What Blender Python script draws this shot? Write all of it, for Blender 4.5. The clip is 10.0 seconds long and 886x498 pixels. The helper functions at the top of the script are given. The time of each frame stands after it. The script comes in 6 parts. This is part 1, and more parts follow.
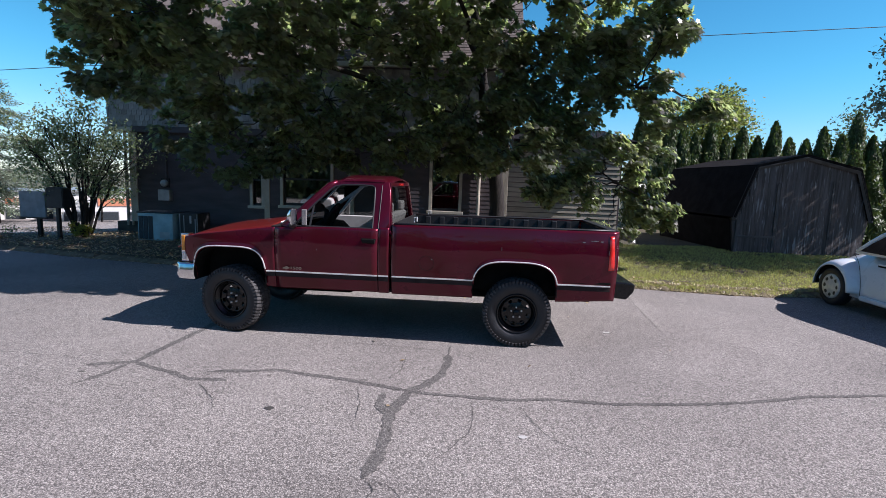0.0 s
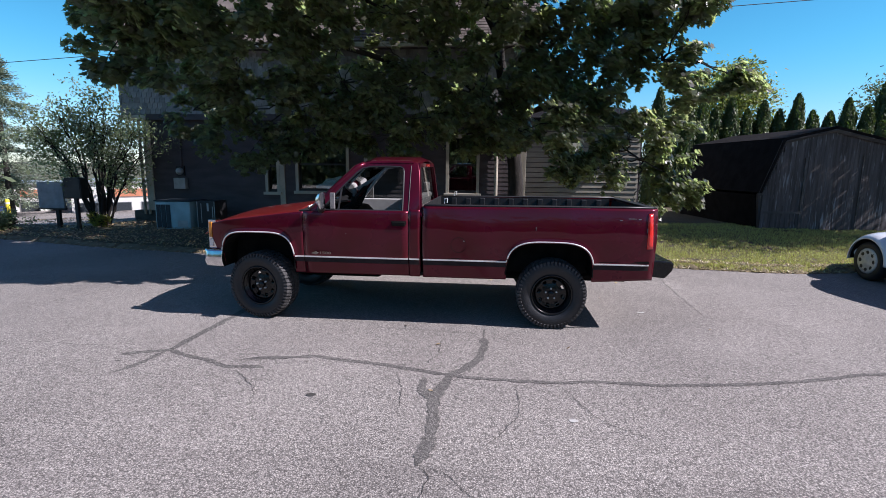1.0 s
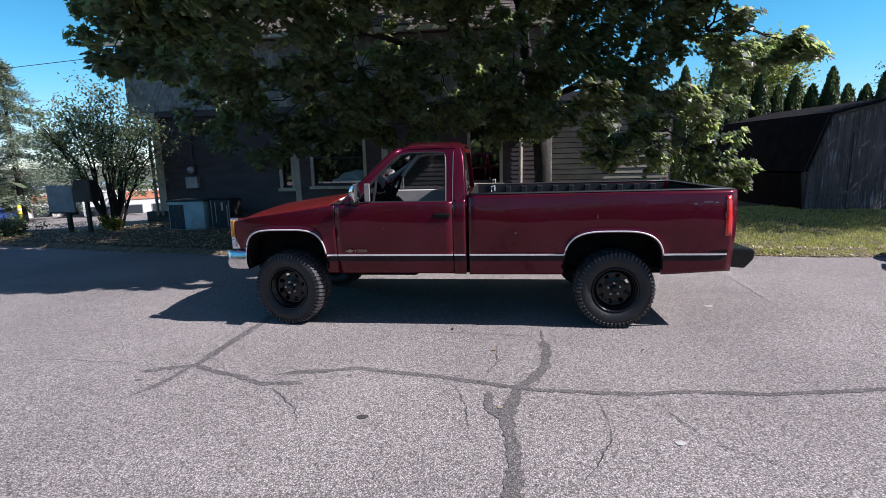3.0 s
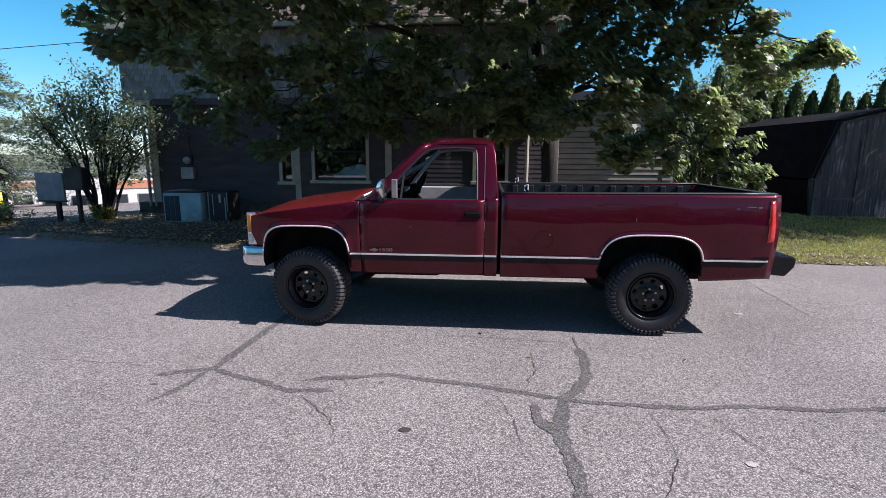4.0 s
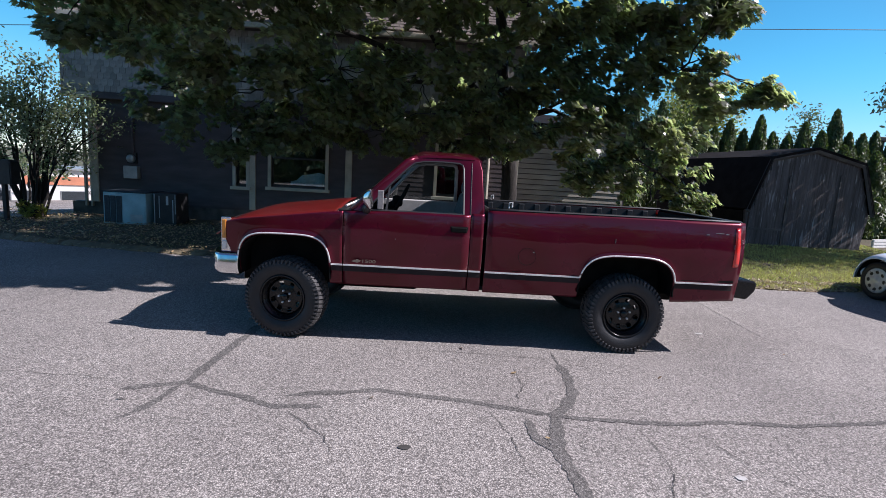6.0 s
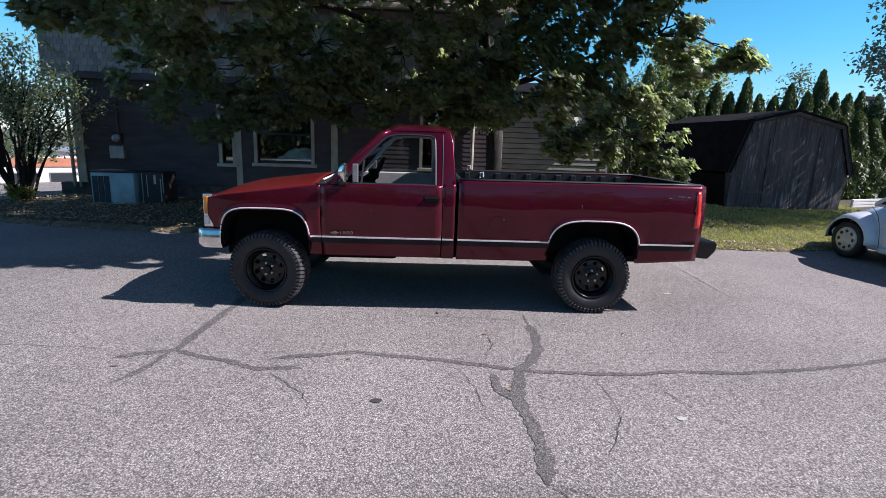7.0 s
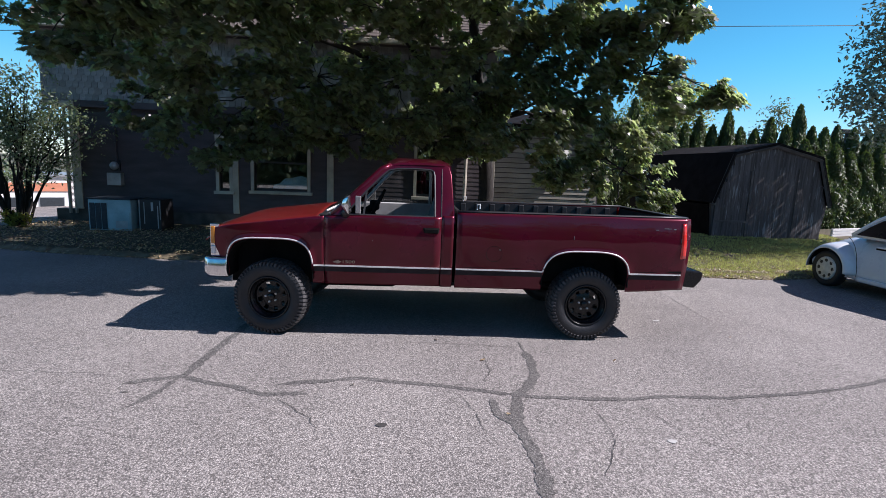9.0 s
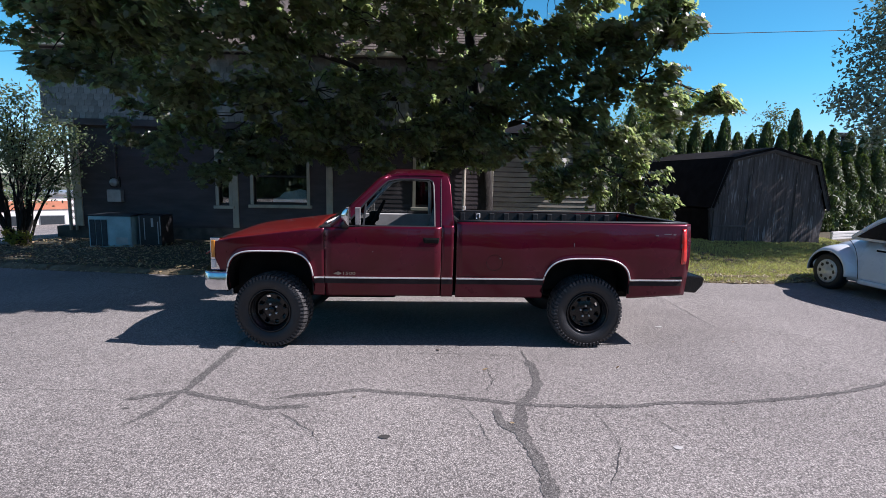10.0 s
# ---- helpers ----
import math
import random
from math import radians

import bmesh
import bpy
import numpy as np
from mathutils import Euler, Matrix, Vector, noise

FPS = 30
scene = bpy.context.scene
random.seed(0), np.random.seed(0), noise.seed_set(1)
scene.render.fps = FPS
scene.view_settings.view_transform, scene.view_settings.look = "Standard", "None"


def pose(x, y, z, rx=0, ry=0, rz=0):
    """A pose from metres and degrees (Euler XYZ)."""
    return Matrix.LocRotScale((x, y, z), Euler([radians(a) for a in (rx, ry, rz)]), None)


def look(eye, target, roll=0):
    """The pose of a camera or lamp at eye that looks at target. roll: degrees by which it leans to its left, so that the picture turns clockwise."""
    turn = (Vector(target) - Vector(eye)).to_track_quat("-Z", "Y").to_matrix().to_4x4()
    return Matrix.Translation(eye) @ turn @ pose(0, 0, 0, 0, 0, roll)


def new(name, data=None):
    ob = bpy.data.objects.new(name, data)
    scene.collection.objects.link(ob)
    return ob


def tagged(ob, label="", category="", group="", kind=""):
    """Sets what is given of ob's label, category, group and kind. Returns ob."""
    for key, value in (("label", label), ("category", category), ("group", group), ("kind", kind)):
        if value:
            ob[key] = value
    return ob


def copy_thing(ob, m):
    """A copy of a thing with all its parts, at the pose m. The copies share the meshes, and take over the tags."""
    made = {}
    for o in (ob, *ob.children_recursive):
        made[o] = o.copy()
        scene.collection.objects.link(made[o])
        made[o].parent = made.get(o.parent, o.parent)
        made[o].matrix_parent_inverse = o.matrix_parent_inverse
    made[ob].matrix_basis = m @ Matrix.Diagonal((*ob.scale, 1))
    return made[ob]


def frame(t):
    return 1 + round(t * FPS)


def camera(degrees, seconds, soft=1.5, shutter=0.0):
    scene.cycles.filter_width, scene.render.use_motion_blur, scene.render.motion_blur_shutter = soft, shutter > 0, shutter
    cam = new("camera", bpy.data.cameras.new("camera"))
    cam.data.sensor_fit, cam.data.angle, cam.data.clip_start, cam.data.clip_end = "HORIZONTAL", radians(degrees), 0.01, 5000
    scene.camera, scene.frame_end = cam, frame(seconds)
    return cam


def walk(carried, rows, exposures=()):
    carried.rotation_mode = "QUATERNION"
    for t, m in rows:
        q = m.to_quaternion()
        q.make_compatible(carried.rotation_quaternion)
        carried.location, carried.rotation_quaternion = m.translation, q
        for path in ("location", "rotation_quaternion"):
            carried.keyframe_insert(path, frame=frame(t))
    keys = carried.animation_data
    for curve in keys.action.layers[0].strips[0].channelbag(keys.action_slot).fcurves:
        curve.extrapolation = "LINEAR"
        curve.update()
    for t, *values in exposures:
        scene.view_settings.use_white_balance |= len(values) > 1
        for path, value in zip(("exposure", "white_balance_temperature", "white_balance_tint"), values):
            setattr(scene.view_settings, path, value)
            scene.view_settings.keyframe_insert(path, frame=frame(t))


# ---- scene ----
cam = camera(83.0, 10.0, soft=0.7)
PATH = [
    (0, (1.234, -6.446, 1.824), (1.083, -4.469, 1.56), 1.9),
    (0.5, (1.234, -6.441, 1.812), (1.074, -4.474, 1.491), 1.1),
    (1, (0.97, -6.346, 1.779), (0.786, -4.382, 1.45), 0.6),
    (1.5, (0.739, -6.252, 1.769), (0.614, -4.284, 1.434), 2.3),
    (2, (0.672, -6.041, 1.729), (0.492, -4.078, 1.388), -1.6),
    (2.5, (0.638, -5.917, 1.706), (0.388, -3.955, 1.41), -1.2),
    (2.7, (0.62, -5.877, 1.704), (0.378, -3.92, 1.371), -1.6),
    (3.8, (0.132, -5.681, 1.695), (-0.007, -3.721, 1.32), 0.7),
    (4, (0.087, -5.632, 1.693), (-0.078, -3.673, 1.325), 0.2),
    (4.5, (0.017, -5.436, 1.687), (-0.212, -3.47, 1.404), -0.4),
    (5, (-0.049, -5.405, 1.675), (-0.27, -3.435, 1.414), 0.4),
    (5.5, (-0.187, -5.49, 1.673), (-0.262, -3.508, 1.417), 0.3),
    (6, (-0.312, -5.623, 1.674), (-0.25, -3.647, 1.369), 3.4),
    (6.2, (-0.302, -5.666, 1.683), (-0.205, -3.703, 1.315), 3.8),
    (7.3, (-0.067, -5.905, 1.705), (0.019, -3.951, 1.289), 0.9),
    (7.5, (-0.107, -5.93, 1.731), (-0.01, -3.976, 1.317), 0.4),
    (8, (-0.184, -5.987, 1.745), (-0.064, -4.034, 1.331), 2.8),
    (8.5, (-0.2, -6.035, 1.759), (-0.096, -4.072, 1.389), 2.9),
    (9, (-0.204, -6.039, 1.764), (-0.085, -4.067, 1.452), 2.3),
    (9.5, (-0.204, -6.039, 1.755), (-0.086, -4.063, 1.469), 1.3),
    (10, (-0.203, -6.04, 1.754), (-0.086, -4.062, 1.484), 1.2),
]
walk(cam, [(t, look(eye, target, roll)) for t, eye, target, roll in PATH], exposures=[(0, 0.68, 6250, 20), (10, 0.68, 6250, 20)])

# ---- world, sun ----
SUN_EL, SUN_AZ = 43.5, -7.0          # the sun stands over +x, a little towards -y
sd = Vector((math.cos(radians(SUN_EL)) * math.cos(radians(SUN_AZ)), math.cos(radians(SUN_EL)) * math.sin(radians(SUN_AZ)), math.sin(radians(SUN_EL))))
world = bpy.data.worlds.new("sky")
scene.world = world
world.use_nodes = True
wn = world.node_tree
sky = wn.nodes.new("ShaderNodeTexSky")
sky.sky_type = "NISHITA"
sky.sun_disc = False
sky.sun_elevation = radians(SUN_EL)
sky.sun_rotation = math.atan2(sd.x, sd.y)
sky.air_density, sky.dust_density, sky.ozone_density = 0.85, 0.2, 2.0
bg = wn.nodes["Background"]
bg.inputs["Strength"].default_value = 0.086
deep = wn.nodes.new("ShaderNodeHueSaturation")
deep.inputs["Saturation"].default_value = 1.2
wn.links.new(sky.outputs[0], deep.inputs["Color"])
tint = wn.nodes.new("ShaderNodeMix")
tint.data_type, tint.blend_type = "RGBA", "MULTIPLY"
tint.inputs["Factor"].default_value = 1.0
# the clear sky is deepest at right angles to the sun, retinted towards it
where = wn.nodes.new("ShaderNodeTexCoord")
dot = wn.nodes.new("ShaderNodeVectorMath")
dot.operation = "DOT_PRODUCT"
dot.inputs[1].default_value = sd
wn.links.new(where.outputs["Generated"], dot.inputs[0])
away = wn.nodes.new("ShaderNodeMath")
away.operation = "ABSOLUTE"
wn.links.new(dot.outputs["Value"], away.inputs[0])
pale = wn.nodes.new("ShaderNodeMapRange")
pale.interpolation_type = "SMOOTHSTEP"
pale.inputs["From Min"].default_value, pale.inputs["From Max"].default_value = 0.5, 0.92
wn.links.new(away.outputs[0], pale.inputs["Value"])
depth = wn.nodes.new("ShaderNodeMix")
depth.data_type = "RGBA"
# B is an added dim warm tint that darkens and neutralises the shadows' fill
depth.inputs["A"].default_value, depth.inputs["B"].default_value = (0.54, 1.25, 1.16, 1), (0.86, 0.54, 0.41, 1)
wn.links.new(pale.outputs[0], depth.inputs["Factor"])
# the unseen overhead blue gets an added violet tint to make fill less green
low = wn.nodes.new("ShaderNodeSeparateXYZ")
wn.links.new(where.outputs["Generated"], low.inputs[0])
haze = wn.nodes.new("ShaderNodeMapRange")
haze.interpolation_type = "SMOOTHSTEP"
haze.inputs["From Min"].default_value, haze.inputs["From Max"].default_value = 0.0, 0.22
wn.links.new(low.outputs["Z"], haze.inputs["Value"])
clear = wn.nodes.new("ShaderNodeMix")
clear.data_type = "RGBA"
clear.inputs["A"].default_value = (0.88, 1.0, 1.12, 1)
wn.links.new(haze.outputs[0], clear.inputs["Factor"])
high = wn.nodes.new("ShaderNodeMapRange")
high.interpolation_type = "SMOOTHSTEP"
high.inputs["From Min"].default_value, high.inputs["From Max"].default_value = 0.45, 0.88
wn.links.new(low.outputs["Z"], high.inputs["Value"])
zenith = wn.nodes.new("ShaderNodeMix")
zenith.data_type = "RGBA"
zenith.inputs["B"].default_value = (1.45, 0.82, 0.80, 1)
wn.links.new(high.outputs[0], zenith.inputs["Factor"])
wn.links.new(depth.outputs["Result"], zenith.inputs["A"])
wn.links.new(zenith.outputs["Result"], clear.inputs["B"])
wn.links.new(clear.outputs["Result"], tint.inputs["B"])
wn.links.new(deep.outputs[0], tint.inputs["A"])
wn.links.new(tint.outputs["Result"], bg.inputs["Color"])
sun_data = bpy.data.lights.new("sun", "SUN")
sun_data.energy, sun_data.angle, sun_data.color = 5.0, radians(0.53), (0.988, 0.957, 0.930)
sun = new("sun", sun_data)
sun.matrix_world = look(sd * 60, (0, 0, 0))


# ---- materials ----
def mat(name, color, rough=0.6, metal=0.0, var=0.15, scale=3.0, fine=60.0, bump=0.0, bump_scale=80.0, coat=0.0,
        other=None, stretch=(1, 1, 1), spec=0.5, island=0.0, piece=0.0):
    """Principled surface with colour varied at two scales, rough wear and fine relief."""
    m = bpy.data.materials.new(name)
    m.use_nodes = True
    nt = m.node_tree
    b = nt.nodes["Principled BSDF"]
    tc = nt.nodes.new("ShaderNodeTexCoord")
    mp = nt.nodes.new("ShaderNodeMapping")
    mp.inputs["Scale"].default_value = stretch
    nt.links.new(tc.outputs["Object"], mp.inputs["Vector"])

    def noise_tex(s, detail):
        n = nt.nodes.new("ShaderNodeTexNoise")
        n.inputs["Scale"].default_value, n.inputs["Detail"].default_value = s, detail
        nt.links.new(mp.outputs[0], n.inputs["Vector"])
        return n
    big, small = noise_tex(scale, 5), noise_tex(fine, 3)
    other = other or tuple(c * (1 - 2 * var) for c in color)
    mix = nt.nodes.new("ShaderNodeMix")
    mix.data_type = "RGBA"
    ramp = nt.nodes.new("ShaderNodeMapRange")
    ramp.inputs["From Min"].default_value, ramp.inputs["From Max"].default_value = 0.35, 0.68
    nt.links.new(big.outputs["Fac"], ramp.inputs["Value"])
    nt.links.new(ramp.outputs[0], mix.inputs["Factor"])
    mix.inputs["A"].default_value, mix.inputs["B"].default_value = (*color, 1), (*other, 1)
    hsv = nt.nodes.new("ShaderNodeHueSaturation")
    val = nt.nodes.new("ShaderNodeMapRange")
    val.inputs["To Min"].default_value, val.inputs["To Max"].default_value = 1 - var, 1 + var
    nt.links.new(small.outputs["Fac"], val.inputs["Value"])
    last = val.outputs[0]
    for amount, kind, out in ((island, "ShaderNodeNewGeometry", "Random Per Island"), (piece, "ShaderNodeObjectInfo", "Random")):
        if amount:
            src = nt.nodes.new(kind)
            mr = nt.nodes.new("ShaderNodeMapRange")
            mr.inputs["To Min"].default_value, mr.inputs["To Max"].default_value = 1 - amount, 1 + amount
            nt.links.new(src.outputs[out], mr.inputs["Value"])
            mul = nt.nodes.new("ShaderNodeMath")
            mul.operation = "MULTIPLY"
            nt.links.new(last, mul.inputs[0])
            nt.links.new(mr.outputs[0], mul.inputs[1])
            last = mul.outputs[0]
    nt.links.new(last, hsv.inputs["Value"])
    nt.links.new(mix.outputs["Result"], hsv.inputs["Color"])
    nt.links.new(hsv.outputs[0], b.inputs["Base Color"])
    rr = nt.nodes.new("ShaderNodeMapRange")
    rr.inputs["To Min"].default_value, rr.inputs["To Max"].default_value = max(0.02, rough - 0.12), min(1, rough + 0.12)
    nt.links.new(big.outputs["Fac"], rr.inputs["Value"])
    nt.links.new(rr.outputs[0], b.inputs["Roughness"])
    b.inputs["Metallic"].default_value = metal
    b.inputs["Coat Weight"].default_value = coat
    b.inputs["Coat Roughness"].default_value = 0.04
    b.inputs["Coat IOR"].default_value = 1.43
    b.inputs["Specular IOR Level"].default_value = spec
    if bump:
        bt = noise_tex(bump_scale, 4)
        bp = nt.nodes.new("ShaderNodeBump")
        bp.inputs["Strength"].default_value, bp.inputs["Distance"].default_value = bump, 0.02
        nt.links.new(bt.outputs["Fac"], bp.inputs["Height"])
        nt.links.new(bp.outputs[0], b.inputs["Normal"])
    return m


def leaf_mat(name, color, glow, amount=0.35, vary=0.35, rough=0.5):
    """Leaves: glossy diffuse front with light passing through, each leaf a little different."""
    m = bpy.data.materials.new(name)
    m.use_nodes = True
    nt = m.node_tree
    b = nt.nodes["Principled BSDF"]
    geo = nt.nodes.new("ShaderNodeNewGeometry")
    outs = []
    for c in (color, glow):
        hsv = nt.nodes.new("ShaderNodeHueSaturation")
        hsv.inputs["Color"].default_value = (*c, 1)
        mr = nt.nodes.new("ShaderNodeMapRange")
        mr.inputs["To Min"].default_value, mr.inputs["To Max"].default_value = 1 - vary, 1 + vary
        mh = nt.nodes.new("ShaderNodeMapRange")
        mh.inputs["To Min"].default_value, mh.inputs["To Max"].default_value = 0.47, 0.52
        nt.links.new(geo.outputs["Random Per Island"], mr.inputs["Value"])
        nt.links.new(geo.outputs["Random Per Island"], mh.inputs["Value"])
        nt.links.new(mr.outputs[0], hsv.inputs["Value"])
        nt.links.new(mh.outputs[0], hsv.inputs["Hue"])
        outs.append(hsv.outputs[0])
    nt.links.new(outs[0], b.inputs["Base Color"])
    b.inputs["Roughness"].default_value = rough
    b.inputs["Specular IOR Level"].default_value = 0.5
    tr = nt.nodes.new("ShaderNodeBsdfTranslucent")
    nt.links.new(outs[1], tr.inputs["Color"])
    mx = nt.nodes.new("ShaderNodeMixShader")
    mx.inputs[0].default_value = amount
    nt.links.new(b.outputs[0], mx.inputs[1])
    nt.links.new(tr.outputs[0], mx.inputs[2])
    nt.links.new(mx.outputs[0], nt.nodes["Material Output"].inputs["Surface"])
    return m


def glass_mat(name, tint=(0.9, 0.95, 0.95), mirror=0.12):
    """Clear pane: see-through with a glossy reflection that grows at grazing angles."""
    m = bpy.data.materials.new(name)
    m.use_nodes = True
    nt = m.node_tree
    nt.nodes.remove(nt.nodes["Principled BSDF"])
    t = nt.nodes.new("ShaderNodeBsdfTransparent")
    t.inputs["Color"].default_value = (*tint, 1)
    g = nt.nodes.new("ShaderNodeBsdfGlossy")
    g.inputs["Roughness"].default_value = 0.02
    f = nt.nodes.new("ShaderNodeFresnel")
    f.inputs["IOR"].default_value = 1.3
    add = nt.nodes.new("ShaderNodeMath")
    add.inputs[1].default_value = mirror
    nt.links.new(f.outputs[0], add.inputs[0])
    mx = nt.nodes.new("ShaderNodeMixShader")
    nt.links.new(add.outputs[0], mx.inputs[0])
    nt.links.new(t.outputs[0], mx.inputs[1])
    nt.links.new(g.outputs[0], mx.inputs[2])
    nt.links.new(mx.outputs[0], nt.nodes["Material Output"].inputs["Surface"])
    return m


def asphalt(name, pale, dark):
    """Worn asphalt: pale and dark stones in a dark binder, with broad stains."""
    m = mat(name, pale, 0.88, var=0.12, scale=0.5, fine=14, other=dark)
    nt = m.node_tree
    b = nt.nodes["Principled BSDF"]
    src = b.inputs["Base Color"].links[0].from_socket
    tc = nt.nodes.new("ShaderNodeTexCoord")
    last = src
    heights = []
    for scale, low, high in ((96.0, 0.58, 1.42), (240.0, 0.52, 1.48)):
        vo = nt.nodes.new("ShaderNodeTexVoronoi")
        vo.inputs["Scale"].default_value = scale
        nt.links.new(tc.outputs["Object"], vo.inputs["Vector"])
        sep = nt.nodes.new("ShaderNodeSeparateColor")
        nt.links.new(vo.outputs["Color"], sep.inputs[0])
        mr = nt.nodes.new("ShaderNodeMapRange")
        mr.inputs["To Min"].default_value, mr.inputs["To Max"].default_value = low, high
        nt.links.new(sep.outputs[0], mr.inputs["Value"])
        hs = nt.nodes.new("ShaderNodeHueSaturation")
        nt.links.new(last, hs.inputs["Color"])
        nt.links.new(mr.outputs[0], hs.inputs["Value"])
        last = hs.outputs[0]
        heights.append(vo)
    pits = nt.nodes.new("ShaderNodeMapRange")
    pits.inputs["From Min"].default_value, pits.inputs["From Max"].default_value = 0.25, 0.75
    pits.inputs["To Min"].default_value, pits.inputs["To Max"].default_value = 1.12, 0.42
    nt.links.new(heights[0].outputs["Distance"], pits.inputs["Value"])
    hs = nt.nodes.new("ShaderNodeHueSaturation")
    nt.links.new(last, hs.inputs["Color"])
    nt.links.new(pits.outputs[0], hs.inputs["Value"])
    nt.links.new(hs.outputs[0], b.inputs["Base Color"])
    bp = nt.nodes.new("ShaderNodeBump")
    bp.inputs["Strength"].default_value, bp.inputs["Distance"].default_value = 0.6, 0.006
    bp.invert = True
    nt.links.new(heights[0].outputs["Distance"], bp.inputs["Height"])
    nt.links.new(bp.outputs[0], b.inputs["Normal"])
    return m


M_ASPHALT = asphalt("old asphalt", (0.318, 0.293, 0.272), (0.240, 0.220, 0.205))
M_TAR = asphalt("crack filler", (0.165, 0.155, 0.145), (0.105, 0.099, 0.093))
M_CRACK = mat("open crack", (0.06, 0.056, 0.052), 0.9, var=0.25, scale=8)
M_LINE = mat("worn white paint", (0.5, 0.49, 0.47), 0.8, var=0.3, scale=9, other=(0.28, 0.27, 0.26))
M_FAINT = asphalt("pale worn asphalt", (0.35, 0.323, 0.30), (0.262, 0.24, 0.225))
M_PATCH = asphalt("darker asphalt patch", (0.288, 0.264, 0.246), (0.218, 0.199, 0.186))
M_EARTH = mat("dry earth", (0.20, 0.16, 0.095), 0.95, var=0.3, scale=5, fine=70, bump=0.7, bump_scale=40)
M_LAWN = mat("lawn soil", (0.085, 0.07, 0.04), 0.95, var=0.3, scale=1.6, fine=50, bump=0.8, bump_scale=60, other=(0.06, 0.055, 0.03))
M_GROUND = mat("far ground", (0.12, 0.12, 0.07), 0.95, var=0.3, scale=0.3, fine=8)
M_RED = mat("dark red car paint", (0.092, 0.003, 0.017), 0.30, 0.45, var=0.10, scale=2.2, fine=9, coat=0.62, other=(0.074, 0.002, 0.007), spec=0.2)
M_HOOD = mat("sun-faded red paint", (0.150, 0.009, 0.008), 0.38, 0.15, var=0.10, scale=2.5, fine=12, coat=0.5, other=(0.130, 0.009, 0.007))
M_BLACK = mat("black plastic", (0.018, 0.018, 0.02), 0.5, var=0.2, scale=8)
M_MOULD = mat("dark rubber moulding", (0.028, 0.018, 0.019), 0.7, var=0.2, scale=8, spec=0.2)
# colour of the sky reflection painted into one house window
M_SKY_REFLECTION = mat("pale blue reflected sky", (0.62, 0.84, 0.99), 0.8, var=0.1, scale=6)
M_CHASSIS = mat("chassis", (0.009, 0.0088, 0.0085), 0.8, spec=0.12, var=0.3, scale=6)
M_RUBBER = mat("tyre rubber", (0.013, 0.0137, 0.016), 0.5, spec=0.4, var=0.2, scale=9, bump=0.2, bump_scale=90, other=(0.020, 0.021, 0.024))
# lighter than the sidewall: dust, plus the sunlit look put into the colour
M_TREAD = mat("dusty sunlit tread rubber", (0.075, 0.073, 0.075), 0.75, spec=0.3, var=0.3, scale=14, bump=0.2, bump_scale=90)
M_RIM = mat("black enamel", (0.008, 0.008, 0.009), 0.24, 0.0, var=0.2, scale=10, spec=0.36)
M_CHROME = mat("chrome", (0.75, 0.75, 0.76), 0.16, 1.0, var=0.08, scale=12)
M_TRIM = mat("bright trim", (0.86, 0.85, 0.83), 0.3, 0.35, var=0.1, scale=20)
M_TAIL = mat("red lens", (0.80, 0.02, 0.015), 0.2, var=0.15, scale=15, coat=1.0)
M_AMBER = mat("amber lens", (0.50, 0.19, 0.02), 0.25, var=0.15, scale=15, coat=1.0)
M_CLEAR = mat("clear lens", (0.65, 0.67, 0.68), 0.15, 0.2, var=0.1, scale=30, coat=1.0)
M_CLOTH = mat("grey upholstery", (0.22, 0.21, 0.21), 0.9, var=0.15, scale=12, bump=0.2)
M_PANEL = mat("pale grey trim panel", (0.55, 0.55, 0.55), 0.6, var=0.08, scale=10)
M_BADGE = mat("dull badge metal", (0.30, 0.25, 0.21), 0.4, 0.7, var=0.12, scale=20)
M_GLASS = glass_mat("window glass", (0.9, 0.95, 0.95), 0.14)
M_CAR_GLASS = glass_mat("tinted car glass", (0.55, 0.6, 0.58), 0.015)
M_HOUSE = mat("dark painted siding", (0.082, 0.066, 0.072), 0.75, var=0.16, scale=1.6, fine=40, bump=0.15, bump_scale=30, stretch=(1, 1, 4), piece=0.06)
M_WING = mat("olive painted siding", (0.30, 0.275, 0.225), 0.75, var=0.16, scale=1.6, fine=40, bump=0.15, bump_scale=30, stretch=(1, 1, 4), piece=0.15)
M_CREAM = mat("cream trim paint", (0.50, 0.45, 0.37), 0.6, var=0.14, scale=3, fine=25, bump=0.1, bump_scale=40)
M_STONE = mat("foundation", (0.12, 0.11, 0.10), 0.9, var=0.25, scale=4, bump=0.4, bump_scale=30)
M_SHINGLE = mat("grey wood shingle", (0.30, 0.285, 0.275), 0.85, var=0.2, scale=5, fine=50, piece=0.22, island=0.22, bump=0.2, bump_scale=60)
M_ROOF = mat("brown roof shingle", (0.135, 0.112, 0.10), 0.9, var=0.2, scale=3, fine=50, piece=0.2, island=0.25, bump=0.3, bump_scale=80)
# near-black base puts the unlit rooms' darkness into walls, ceiling and curtains
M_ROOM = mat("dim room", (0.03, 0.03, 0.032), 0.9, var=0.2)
M_BARK = mat("bark", (0.028, 0.023, 0.020), 0.95, var=0.3, scale=4, fine=40, bump=0.8, bump_scale=25, stretch=(3, 3, 0.7))
M_SHED = mat("weathered dark boards", (0.036, 0.030, 0.031), 0.85, var=0.25, scale=2.2, fine=30, bump=0.3, bump_scale=30, stretch=(9, 9, 0.5), piece=0.07, other=(0.10, 0.090, 0.092))


